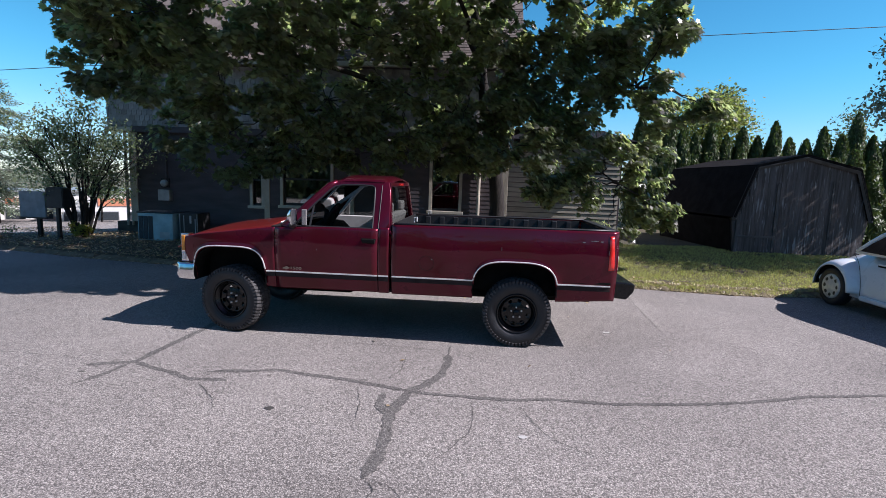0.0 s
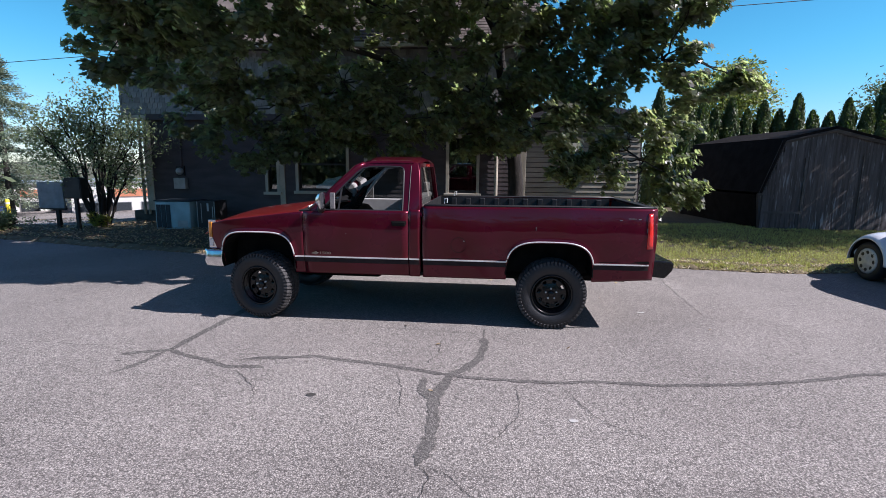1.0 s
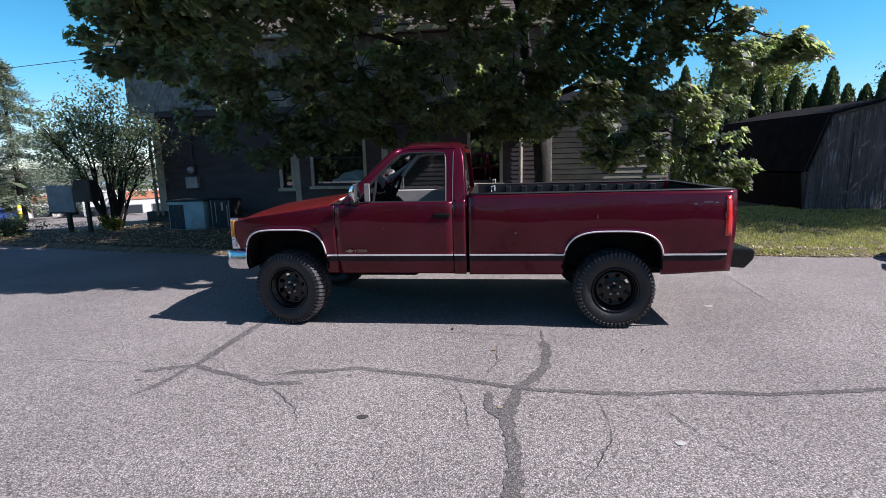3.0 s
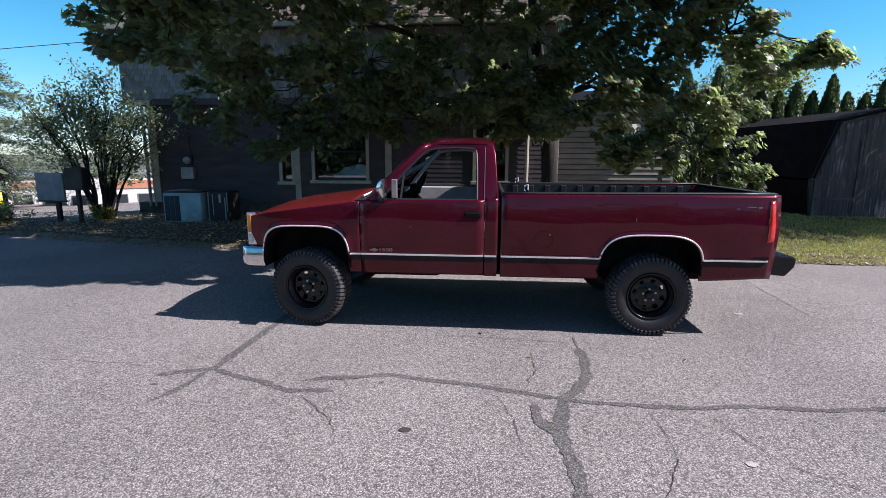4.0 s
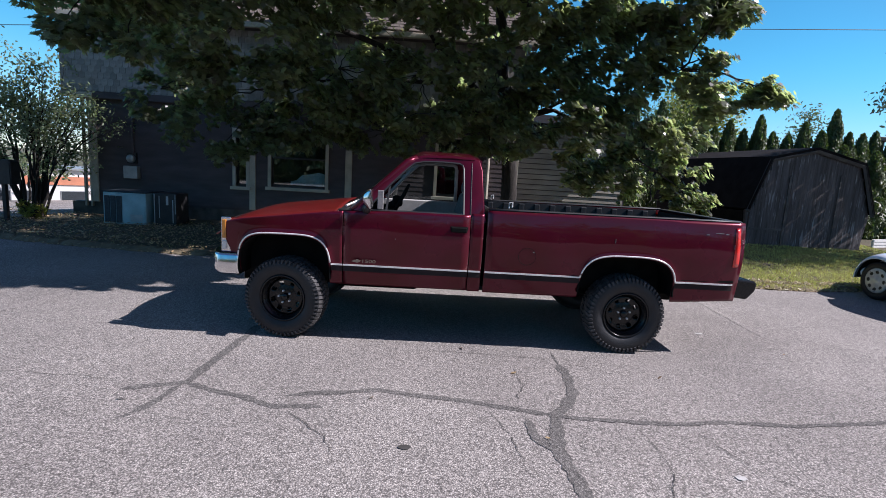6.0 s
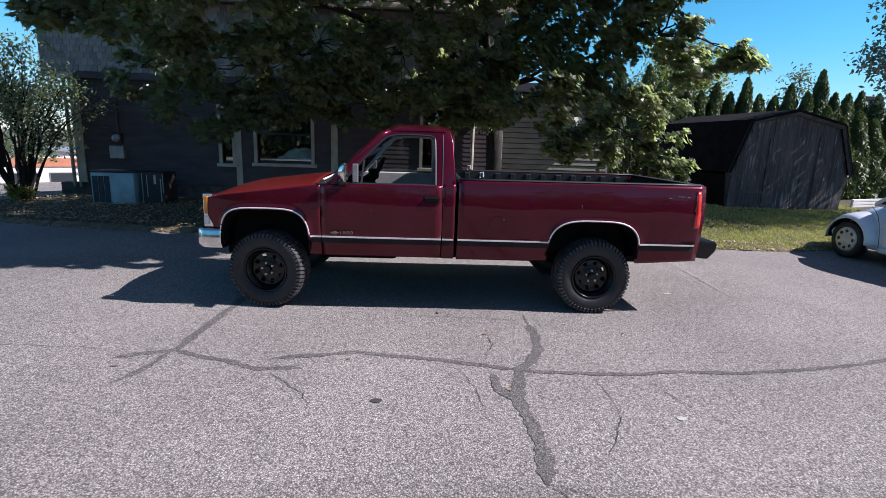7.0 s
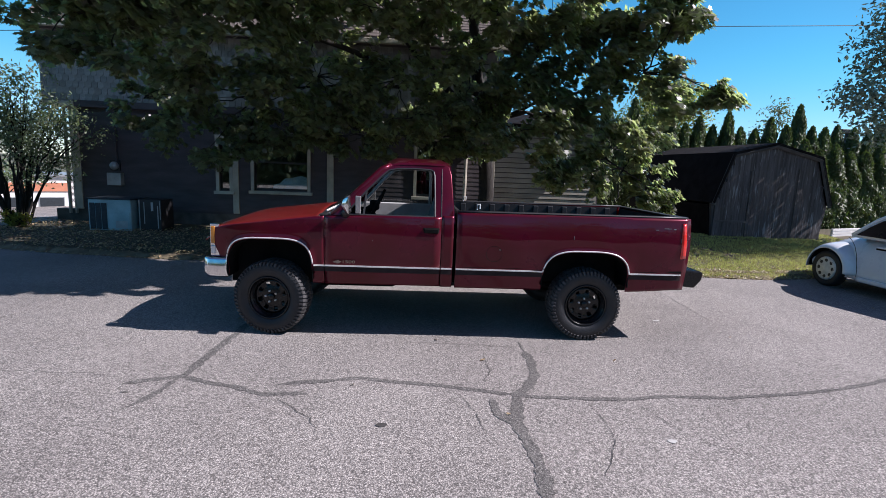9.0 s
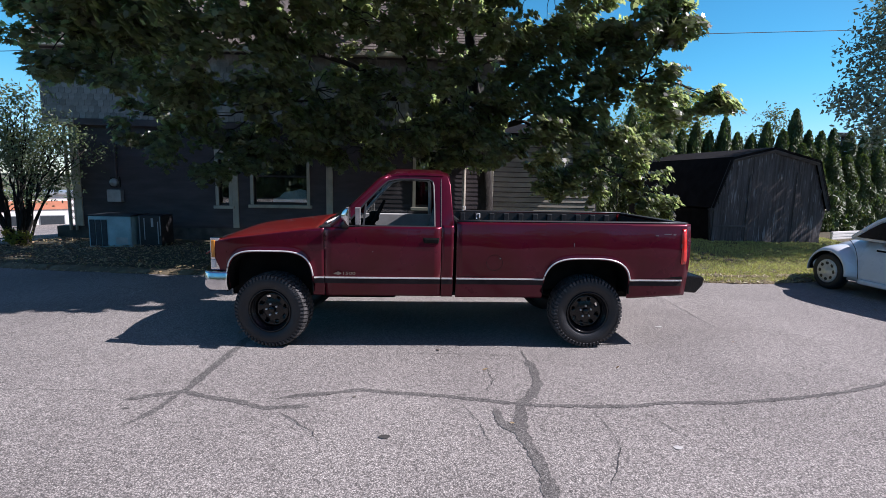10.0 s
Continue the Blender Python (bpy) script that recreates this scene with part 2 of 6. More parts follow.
def peeling(m, color, stretch, low, high):
    """Upright streaks where the paint has worn off, in loose patches."""
    nt = m.node_tree
    base = nt.nodes["Principled BSDF"].inputs["Base Color"]
    under = base.links[0].from_socket
    tc, mp = nt.nodes.new("ShaderNodeTexCoord"), nt.nodes.new("ShaderNodeMapping")
    mp.inputs["Scale"].default_value = stretch
    nt.links.new(tc.outputs["Object"], mp.inputs["Vector"])
    streak, patch = nt.nodes.new("ShaderNodeTexNoise"), nt.nodes.new("ShaderNodeTexNoise")
    streak.inputs["Scale"].default_value, streak.inputs["Detail"].default_value = 1.0, 3
    patch.inputs["Scale"].default_value = 1.1
    nt.links.new(mp.outputs[0], streak.inputs["Vector"])
    nt.links.new(tc.outputs["Object"], patch.inputs["Vector"])
    both = nt.nodes.new("ShaderNodeMath")
    both.operation = "MULTIPLY_ADD"
    both.inputs[1].default_value = 0.45
    nt.links.new(patch.outputs["Fac"], both.inputs[0])
    nt.links.new(streak.outputs["Fac"], both.inputs[2])
    cut = nt.nodes.new("ShaderNodeMapRange")
    cut.inputs["From Min"].default_value, cut.inputs["From Max"].default_value = low, high
    nt.links.new(both.outputs[0], cut.inputs["Value"])
    mix = nt.nodes.new("ShaderNodeMix")
    mix.data_type = "RGBA"
    mix.inputs["B"].default_value = (*color, 1)
    nt.links.new(cut.outputs[0], mix.inputs["Factor"])
    nt.links.new(under, mix.inputs["A"])
    nt.links.new(mix.outputs["Result"], base)


peeling(M_SHED, (0.21, 0.21, 0.22), (24, 24, 2.6), 0.82, 0.95)
M_SHED_TRIM = mat("faded board trim", (0.085, 0.08, 0.08), 0.85, var=0.25, scale=3, bump=0.3)
M_ROOF_AND_SHADE = mat("old dark roofing and shaded shed sides", (0.011, 0.0095, 0.010), 0.95, spec=0.1, var=0.25, scale=4, bump=0.4, bump_scale=40)
M_AC = mat("blue grey metal", (0.34, 0.50, 0.54), 0.5, 0.2, var=0.15, scale=3)
M_AC_DARK = mat("dark grille", (0.035, 0.045, 0.055), 0.6, 0.2, var=0.2, scale=20)
M_GALV = mat("grey metal box", (0.42, 0.44, 0.45), 0.45, 0.5, var=0.12, scale=6)
M_WHITE_CAR = mat("white car paint", (0.74, 0.77, 0.80), 0.3, var=0.04, scale=3, coat=1.0)
M_HUBCAP = mat("silver hubcap", (0.66, 0.65, 0.62), 0.4, 0.3, var=0.1, scale=14)
M_SIGN = mat("pale sign board", (0.27, 0.28, 0.30), 0.7, var=0.15, scale=6)
M_WHITE = mat("white wall", (0.72, 0.71, 0.69), 0.8, var=0.06, scale=2)
M_BAND = mat("orange red band", (0.60, 0.24, 0.14), 0.7, var=0.1, scale=2)
M_YELLOW = mat("yellow paint", (0.75, 0.6, 0.03), 0.6, var=0.1)
M_BLUE = mat("blue car paint", (0.03, 0.06, 0.22), 0.3, coat=1.0)
M_WIRE = mat("black cable", (0.02, 0.02, 0.02), 0.7)
M_MAPLE = leaf_mat("maple leaf", (0.052, 0.054, 0.043), (0.58, 0.71, 0.28), 0.39, 0.48, 0.31)
M_BUSH = leaf_mat("shrub leaf", (0.13, 0.165, 0.095), (0.26, 0.34, 0.13), 0.4)
M_HEDGE = leaf_mat("arborvitae spray", (0.06, 0.095, 0.025), (0.12, 0.19, 0.03), 0.25)
M_FIR = leaf_mat("conifer spray", (0.19, 0.235, 0.165), (0.24, 0.30, 0.18), 0.2)
M_FAR = leaf_mat("pale leaf", (0.12, 0.15, 0.075), (0.2, 0.26, 0.1), 0.3)
M_YARD = leaf_mat("yard tree leaf", (0.12, 0.15, 0.045), (0.34, 0.42, 0.09), 0.4)
M_GRASS = leaf_mat("grass blade", (0.44, 0.45, 0.15), (0.52, 0.55, 0.16), 0.35, 0.55)
M_STRAW = leaf_mat("dry straw blade", (0.42, 0.36, 0.22), (0.42, 0.36, 0.20), 0.25, 0.5)
M_LITTER = leaf_mat("fallen leaf", (0.34, 0.25, 0.14), (0.36, 0.27, 0.14), 0.2, 0.55)
M_GOLD = leaf_mat("yellow green leaf", (0.20, 0.21, 0.03), (0.35, 0.36, 0.05), 0.3)


# ---- mesh helpers ----
def link(name, mesh, material, parent=None, label=""):
    ob = new(name, mesh)
    if material:
        mesh.materials.append(material)
    if parent:
        ob.parent = parent
    return tagged(ob, label)


def part(name, bm, material, parent=None, label="", smooth=False, thick=0.0, bevel=0.0):
    """Link a bmesh as one mesh object under a thing."""
    me = bpy.data.meshes.new(name)
    bmesh.ops.recalc_face_normals(bm, faces=bm.faces)
    bm.to_mesh(me)
    bm.free()
    if smooth:
        me.polygons.foreach_set("use_smooth", [True] * len(me.polygons))
    ob = link(name, me, material, parent, label)
    if thick:
        s = ob.modifiers.new("thickness", "SOLIDIFY")
        s.thickness, s.offset = thick, 0
    if bevel:
        b = ob.modifiers.new("bevel", "BEVEL")
        b.width, b.segments, b.limit_method = bevel, 2, "ANGLE"
    return ob


def thing(name, label, category, at=(0, 0, 0), turn=0, group="", kind=""):
    ob = new(name)
    ob.empty_display_size = 0.2
    ob.matrix_basis = pose(*at, 0, 0, turn)
    return tagged(ob, label, category, group, kind)


def box(x0, y0, z0, x1, y1, z1, bm=None):
    bm = bm or bmesh.new()
    v = [bm.verts.new(p) for p in ((x0, y0, z0), (x1, y0, z0), (x1, y1, z0), (x0, y1, z0), (x0, y0, z1), (x1, y0, z1), (x1, y1, z1), (x0, y1, z1))]
    for f in ((0, 3, 2, 1), (4, 5, 6, 7), (0, 1, 5, 4), (1, 2, 6, 5), (2, 3, 7, 6), (3, 0, 4, 7)):
        bm.faces.new([v[i] for i in f])
    return bm


def grid(fn, nu, nv, bm=None):
    """A sheet of nu x nv cells; fn(u, v) gives the place."""
    bm = bm or bmesh.new()
    g = [[bm.verts.new(fn(i / nu, j / nv)) for j in range(nv + 1)] for i in range(nu + 1)]
    for i in range(nu):
        for j in range(nv):
            bm.faces.new((g[i][j], g[i + 1][j], g[i + 1][j + 1], g[i][j + 1]))
    return bm


def prism(outline, y0, y1, bm=None):
    """Outline in x, z pulled from y0 to y1."""
    bm = bm or bmesh.new()
    a = [bm.verts.new((x, y0, z)) for x, z in outline]
    b = [bm.verts.new((x, y1, z)) for x, z in outline]
    bm.faces.new(a)
    bm.faces.new(b[::-1])
    n = len(a)
    for i in range(n):
        bm.faces.new((a[i], b[i], b[(i + 1) % n], a[(i + 1) % n]))
    return bm


def tube(path, radii, n=8, bm=None):
    """Round bar along a path; radii one number or one per point."""
    bm = bm or bmesh.new()
    path = [Vector(p) for p in path]
    if isinstance(radii, (int, float)):
        radii = [radii] * len(path)
    rings = []
    for i, p in enumerate(path):
        d = (path[min(i + 1, len(path) - 1)] - path[max(i - 1, 0)]).normalized()
        side = d.cross(Vector((0, 0, 1)) if abs(d.z) < 0.95 else Vector((1, 0, 0))).normalized()
        up = side.cross(d)
        rings.append([bm.verts.new(p + radii[i] * (math.cos(a) * side + math.sin(a) * up)) for a in (2 * math.pi * k / n for k in range(n))])
    for a, b in zip(rings, rings[1:]):
        for k in range(n):
            bm.faces.new((a[k], a[(k + 1) % n], b[(k + 1) % n], b[k]))
    bm.faces.new(rings[0][::-1])
    bm.faces.new(rings[-1])
    return bm


def lathe(profile, n=48, bm=None):
    """Profile of (radius, y) turned round the y axis."""
    bm = bm or bmesh.new()
    rings = [[bm.verts.new((r * math.cos(2 * math.pi * k / n), y, r * math.sin(2 * math.pi * k / n))) for k in range(n)] for r, y in profile]
    for a, b in zip(rings, rings[1:]):
        for k in range(n):
            bm.faces.new((a[k], a[(k + 1) % n], b[(k + 1) % n], b[k]))
    return bm


def poly_mesh(name, verts, faces_n, count):
    """A mesh of count separate faces with faces_n corners each, from an array of places."""
    me = bpy.data.meshes.new(name)
    me.vertices.add(len(verts))
    me.vertices.foreach_set("co", verts.astype(np.float32).ravel())
    me.loops.add(count * faces_n)
    me.loops.foreach_set("vertex_index", np.arange(count * faces_n, dtype=np.int32))
    me.polygons.add(count)
    me.polygons.foreach_set("loop_start", np.arange(count, dtype=np.int32) * faces_n)
    me.update(calc_edges=True)
    return me


LOBES = [(0.14, -0.40), (0.44, -0.36), (0.33, -0.13), (0.58, 0.10), (0.29, 0.12), (0.28, 0.30), (0.12, 0.21)]
MAPLE_LEAF = np.array([(0, -0.46)] + LOBES + [(0, 0.60)] + [(-x, y) for x, y in LOBES[::-1]])
OVAL_LEAF = np.array([(0, -0.5), (0.22, -0.15), (0.2, 0.15), (0, 0.5), (-0.2, 0.15), (-0.22, -0.15)])
BLADE = np.array([(-0.06, -0.5), (0.06, -0.5), (0.0, 0.5)])
SPRAY = np.array([(0, -0.5), (0.13, -0.1), (0.1, 0.3), (0, 0.55), (-0.1, 0.3), (-0.13, -0.1)])


def leaves(name, places, normals, ups, sizes, shape, material, parent=None, label=""):
    """Many flat leaves: each at a place, facing a normal, its tip along ups."""
    n = normals / np.linalg.norm(normals, axis=1, keepdims=True)
    u = ups - (ups * n).sum(1, keepdims=True) * n
    u /= np.linalg.norm(u, axis=1, keepdims=True) + 1e-9
    s = np.cross(u, n)
    co = places[:, None, :] + sizes[:, None, None] * (shape[None, :, 0, None] * s[:, None, :] + shape[None, :, 1, None] * u[:, None, :])
    me = poly_mesh(name, co.reshape(-1, 3), len(shape), len(places))
    return link(name, me, material, parent, label)


def cloud(rng, blobs, density, shell=0.55):
    """Places spread through lumpy clumps of leaves inside ellipsoids (x, y, z, rx, ry, rz)."""
    out, outward = [], []
    for x, y, z, rx, ry, rz in blobs:
        k = max(3, int(density * (rx * ry + ry * rz + rx * rz) / 3))
        d = rng.normal(size=(k, 3))
        d /= np.linalg.norm(d, axis=1, keepdims=True)
        r = shell + (1 - shell) * rng.random(k) ** 0.7
        c = np.array((x, y, z)) + d * r[:, None] * np.array((rx, ry, rz))
        out.append(c)
        outward.append(d)
    return np.concatenate(out), np.concatenate(outward)


def clumps(rng, centres, outward, per, spread, flat=0.6):
    """Round each twig end, a spray of leaves."""
    n = len(centres)
    off = rng.normal(size=(n, per, 3)) * spread
    off[:, :, 2] *= flat
    p = (centres[:, None, :] + off).reshape(-1, 3)
    o = np.repeat(outward, per, axis=0)
    return p, o


# ---- ground ----
def ease(a, b, v):
    t = min(1, max(0, (v - a) / (b - a)))
    return t * t * (3 - 2 * t)


EDGE = [(-60, 12.0), (-14, 4.9), (-9, 3.9), (-7, 3.4), (-4.5, 3.05), (0, 3.0), (4.1, 2.95), (5.7, 2.72), (6.4, 2.75), (7.1, 2.9), (8.5, 3.3), (12, 4.4), (40, 9)]


def edge_y(x):
    for (xa, ya), (xb, yb) in zip(EDGE, EDGE[1:]):
        if x <= xb:
            return ya + (yb - ya) * (x - xa) / (xb - xa)
    return EDGE[-1][1]


def slope_z(x, y):
    """The land falls away beyond the lot's far corner towards the street."""
    d = -0.75 * x + 0.55 * y - 12.5
    return -1.0 * ease(0, 5, d) - 0.05 * min(60, max(0, d))


def lawn_z(x, y):
    d = y - edge_y(x)
    rise = 0.07 + 0.25 * ease(2, 6, x) * ease(0.3, 3.6, d) + 0.03 * ease(0, 2, d)
    return slope_z(x, y) + rise * ease(-0.02, 0.12, d) + 0.015 * noise.noise((x * 1.3, y * 1.3, 0)) * ease(0, 0.3, d)


def axis(near, step, far):
    a = list(np.arange(-near, near + 0.01, step))
    r = near
    while r < far:
        r *= 1.35
        a = [-r] + a + [r]
    return a


def sheet(xs, ys, zf):
    bm = bmesh.new()
    g = [[bm.verts.new((x, y, zf(x, y))) for y in ys] for x in xs]
    for i in range(len(xs) - 1):
        for j in range(len(ys) - 1):
            bm.faces.new((g[i][j], g[i + 1][j], g[i + 1][j + 1], g[i][j + 1]))
    return bm


tagged(part("ground", sheet(axis(40, 4, 2500), axis(40, 4, 2500), lambda x, y: slope_z(x, y) - 0.12), M_GROUND), "dry far ground round the lot", "ground", kind="structure")
lot_xs = sorted(list(np.arange(-26, 22.1, 1.0)))
bm = bmesh.new()
rows = []
for x in lot_xs:
    top = edge_y(x) + 0.12
    rows.append([bm.verts.new((x, y, slope_z(x, y))) for y in [-30 + (top + 30) * k / 36 for k in range(37)]])
for a, b in zip(rows, rows[1:]):
    for k in range(36):
        bm.faces.new((a[k], b[k], b[k + 1], a[k + 1]))
tagged(part("pavement", bm, M_ASPHALT), "old grey asphalt lot with sealed cracks", "asphalt", kind="structure")
bm = bmesh.new()
rows = []
for x in np.arange(-30, 24.1, 0.35):
    ye = edge_y(x) - 0.02 + 0.06 * noise.noise((x * 1.7, 3, 0)) + 0.03 * noise.noise((x * 7, 5, 0))
    reach = 13.5 if x > -9.5 else max(0.9, 5.8 - ye)
    ys = [ye, ye + 0.06, ye + 0.16] + [ye + 0.16 + reach * (k / 26) ** 1.4 for k in range(1, 27)]
    rows.append([bm.verts.new((x, y, lawn_z(x, y) if k else slope_z(x, y) - 0.03)) for k, y in enumerate(ys)])
for a, b in zip(rows, rows[1:]):
    for k in range(len(a) - 1):
        bm.faces.new((a[k], b[k], b[k + 1], a[k + 1]))
tagged(part("lawn", bm, M_LAWN, smooth=True), "patchy dry lawn raised above the asphalt", "lawn", kind="structure")
bm = bmesh.new()
rows = []
for x in np.arange(-16, 8.6, 0.04):
    n1, n2 = noise.noise((x * 2.3, 1, 4)), noise.noise((x * 9, 2, 6))
    ye = edge_y(x) - 0.10 - 0.09 * n1 - 0.05 * n2
    yi = edge_y(x) + 0.10 + 0.06 * n2
    zt = 0.02 + lawn_z(x, yi)
    rows.append([bm.verts.new(q) for q in ((x, ye, slope_z(x, ye) + 0.002), (x, ye + 0.05, slope_z(x, ye) + 0.03 + 0.02 * n2), (x, (ye + yi) / 2 + 0.02, zt * 0.75 + 0.015 * n2), (x, yi, zt - 0.01 + 0.01 * n1), (x, yi + 0.12, zt - 0.05))])
for a, b in zip(rows, rows[1:]):
    for k in range(4):
        bm.faces.new((a[k], b[k], b[k + 1], a[k + 1]))
tagged(part("lawn_edge", bm, M_EARTH, smooth=True), "crumbling brown earth edge between lawn and asphalt", "earth edge", kind="structure")
# street beyond the lawn
tagged(part("road", sheet(np.arange(-69.6, -9.5, 1.5), np.arange(5.6, 60, 1.6), lambda x, y: slope_z(x, y) + 0.04), M_ASPHALT), "sunlit asphalt street beyond the lawn", "road", kind="structure")


def ribbon(name, path, width, z, material, rng, jag=0.0):
    """A thin flat strip on the ground along a path, with an uneven edge."""
    pts = []
    for (xa, ya), (xb, yb) in zip(path, path[1:]):
        n = max(2, int(math.hypot(xb - xa, yb - ya) / 0.03))
        pts += [(xa + (xb - xa) * k / n, ya + (yb - ya) * k / n) for k in range(n)]
    pts.append(path[-1])
    bm = bmesh.new()
    last = None
    for i, (x, y) in enumerate(pts):
        xa, ya = pts[max(0, i - 1)]
        xb, yb = pts[min(len(pts) - 1, i + 1)]
        d = math.hypot(xb - xa, yb - ya) or 1
        nx, ny = -(yb - ya) / d, (xb - xa) / d
        w = width * (0.5 + 0.22 * noise.noise((x * 6, y * 6, 1)) + rng.uniform(-0.13, 0.13)) * min(1, 0.25 + i / 4, 0.25 + (len(pts) - 1 - i) / 4)
        wob = 0.02 * noise.noise((x * 4, y * 4, 7)) + jag * noise.noise((x * 19, y * 19, 3))
        pair = [bm.verts.new((x + nx * (s * w + wob), y + ny * (s * w + wob), z + slope_z(x, y))) for s in (-1, 1)]
        if last:
            bm.faces.new((last[0], pair[0], pair[1], last[1]))
        last = pair
    return part(name, bm, material)


bm = bmesh.new()
rows = []
for x in np.arange(-9, 9.01, 0.05):
    ye = -3.60 + 0.09 * ease(-0.5, -3, x) + 0.03 * noise.noise((x * 1.1, 0, 9)) + 0.012 * noise.noise((x * 9, 0, 3))
    rows.append([bm.verts.new((x, ye - 9 * (k / 6) ** 2, 0.0012 if k else 0.0003)) for k in range(7)])
for a, b in zip(rows, rows[1:]):
    for k in range(6):
        bm.faces.new((a[k], a[k + 1], b[k + 1], b[k]))
tagged(part("asphalt_patch", bm, M_PATCH), "slightly darker newer asphalt patch in the lot", "asphalt", kind="structure")
rng0 = random.Random(5)
SEALS = [
    ([(-2.0, -0.6), (-2.03, -1.33), (-2.06, -1.77), (-2.06, -2.02), (-2.19, -2.08), (-2.45, -2.17)], 0.085),
    ([(-2.08, -2.05), (-2.14, -2.44), (-2.2, -2.57)], 0.06),
    ([(-2.06, -2.02), (-1.81, -2.15), (-1.57, -2.22), (-1.32, -2.33), (-0.98, -2.32)], 0.06),
    ([(-1.28, -2.16), (-0.98, -2.08), (-0.62, -2.01), (-0.24, -2.08), (0.13, -2.16), (0.44, -2.23), (0.64, -2.29)], 0.055),
    ([(0.93, -1.0), (0.94, -1.3)], 0.02),
    ([(0.94, -1.3), (0.95, -1.56), (0.9, -1.9), (0.79, -2.14), (0.66, -2.28), (0.63, -2.50), (0.57, -2.75), (0.60, -3.0), (0.61, -3.25), (0.60, -3.45), (0.57, -3.62)], 0.088),
    ([(0.64, -2.29), (1.01, -2.34), (1.47, -2.34), (1.97, -2.28), (2.44, -2.29), (2.98, -2.21), (3.6, -2.08), (4.3, -1.85), (5.6, -1.6)], 0.05),
    ([(0.445, -2.36), (0.455, -2.55), (0.51, -2.70), (0.57, -2.78)], 0.075),
]
for i, (path, width) in enumerate(SEALS):
    tagged(ribbon("crack_seal", path, width, 0.0018 + 0.0003 * i, M_TAR, rng0), "dark tar seal over a crack in the asphalt", "crack seal", "crack seals")
HAIR = [
    [(1.2, -2.45), (1.24, -2.7), (1.2, -2.95), (1.1, -3.15), (0.97, -3.4)], [(-3.6, -1.97), (-3.1, -1.98), (-2.56, -2.02)], 
    [(0.2, -2.3), (0.3, -2.6), (0.32, -2.9)], [(0.56, -3.62), (0.66, -3.72), (0.62, -3.95)], [(0.6, -3.62), (0.78, -3.72), (0.95, -3.95)], [(-1.2, -2.4), (-0.9, -2.7), (-0.8, -2.9)],
    [(2.7, 0.4), (3.2, 0.5), (4.2, 0.3), (5.2, 0.5)], [(-0.3, -1.1), (0.4, -1.15), (0.9, -1.2)], [(1.6, -2.4), (1.75, -2.9), (2.1, -3.2)], [(0.5, -1.4), (0.52, -1.8), (0.42, -2.1)],
]
for i, path in enumerate(HAIR):
    tagged(ribbon("hairline_crack", path, 0.0048, 0.0048 + 0.0002 * i, M_CRACK, rng0, 0.02), "thin open crack in the asphalt", "crack", "hairline cracks")
for i, path in enumerate(([(-4.66, -0.6), (-4.45, 0.9), (-4.2, 2.8)], [(3.62, -0.2), (3.75, 1.5), (3.85, 2.6)])):
    tagged(ribbon("parking_line", path, 0.09, 0.003, M_FAINT, rng0), "worn faint parking line on asphalt", "parking line", "parking lines")
for i, path in enumerate(([(-18.2, 10.6), (-15.9, 11.9), (-12, 14)], [(-13.0, 5.9), (-11.6, 6.5), (-9.8, 7.2)], [(-24, 12.5), (-19, 15.5)])):
    tagged(ribbon("street_line", path, 0.14, 0.050, M_LINE, rng0), "white line painted on the street", "road marking", "street lines")

# ---- house ----
HY = 7.3                      # the plane of the wall that faces the lot
house = thing("house", "dark grey painted wooden house with cream trim and shingled upper storey", "house", (0, HY, 0.0))


def wall_panels(x0, x1, z0, z1, holes, depth):
    """Backing wall with real openings, as boxes round the holes (x0, x1, z0, z1)."""
    bm = bmesh.new()
    xs = sorted({x0, x1, *[h[0] for h in holes], *[h[1] for h in holes]})
    for a, b in zip(xs, xs[1:]):
        cuts = sorted((h[2], h[3]) for h in holes if h[0] < (a + b) / 2 < h[1])
        z = z0
        for c, d in cuts:
            box(a, 0.0, z, b, depth, c, bm)
            z = d
        box(a, 0.0, z, b, depth, z1, bm)
    return bm


BOARDS = []                    # laid at the end of the file


def siding(parent, x0, x1, z0, z1, holes, pitch, material, y=0.0):
    """Remember clapboards, one run a row, cut at the openings."""
    z = z0
    while z < z1 - 0.02:
        runs = [(x0, x1)]
        for hx0, hx1, hz0, hz1 in holes:
            if hz0 < z + pitch / 2 < hz1:
                runs = [r for a, b in runs for r in ((a, min(b, hx0)), (max(a, hx1), b)) if r[1] - r[0] > 0.03]
        for a, b in runs:
            BOARDS.append((parent, a, b, z, min(pitch, z1 - z), material, y))
        z += pitch


HOLES = [(-5.24, -4.98, 1.02, 2.35), (-4.36, -3.0, 1.06, 2.45), (-0.17, 0.57, 1.06, 2.5)]
wall = part("wall", wall_panels(-8.8, 1.85, 0.4, 3.0, HOLES, 0.2), M_HOUSE, house)
siding(wall, -8.65, -2.52, 0.45, 2.95, HOLES, 0.115, M_HOUSE)
siding(wall, -2.32, 1.72, 0.45, 2.95, HOLES, 0.115, M_HOUSE)
part("foundation", box(-9.36, 0.03, -0.2, 1.85, 0.3, 0.4), M_STONE, house)
part("upper_wall", box(-9.40, -0.12, 3.0, 1.95, 0.2, 4.9), M_SHINGLE, house, "grey shingled upper wall")
part("belt_course", box(-8.62, -0.19, 2.94, 1.98, -0.12, 3.1), M_HOUSE, house, bevel=0.01)
part("side_wall", box(1.65, 0.2, 0.0, 1.85, 7.0, 4.9), M_HOUSE, house)
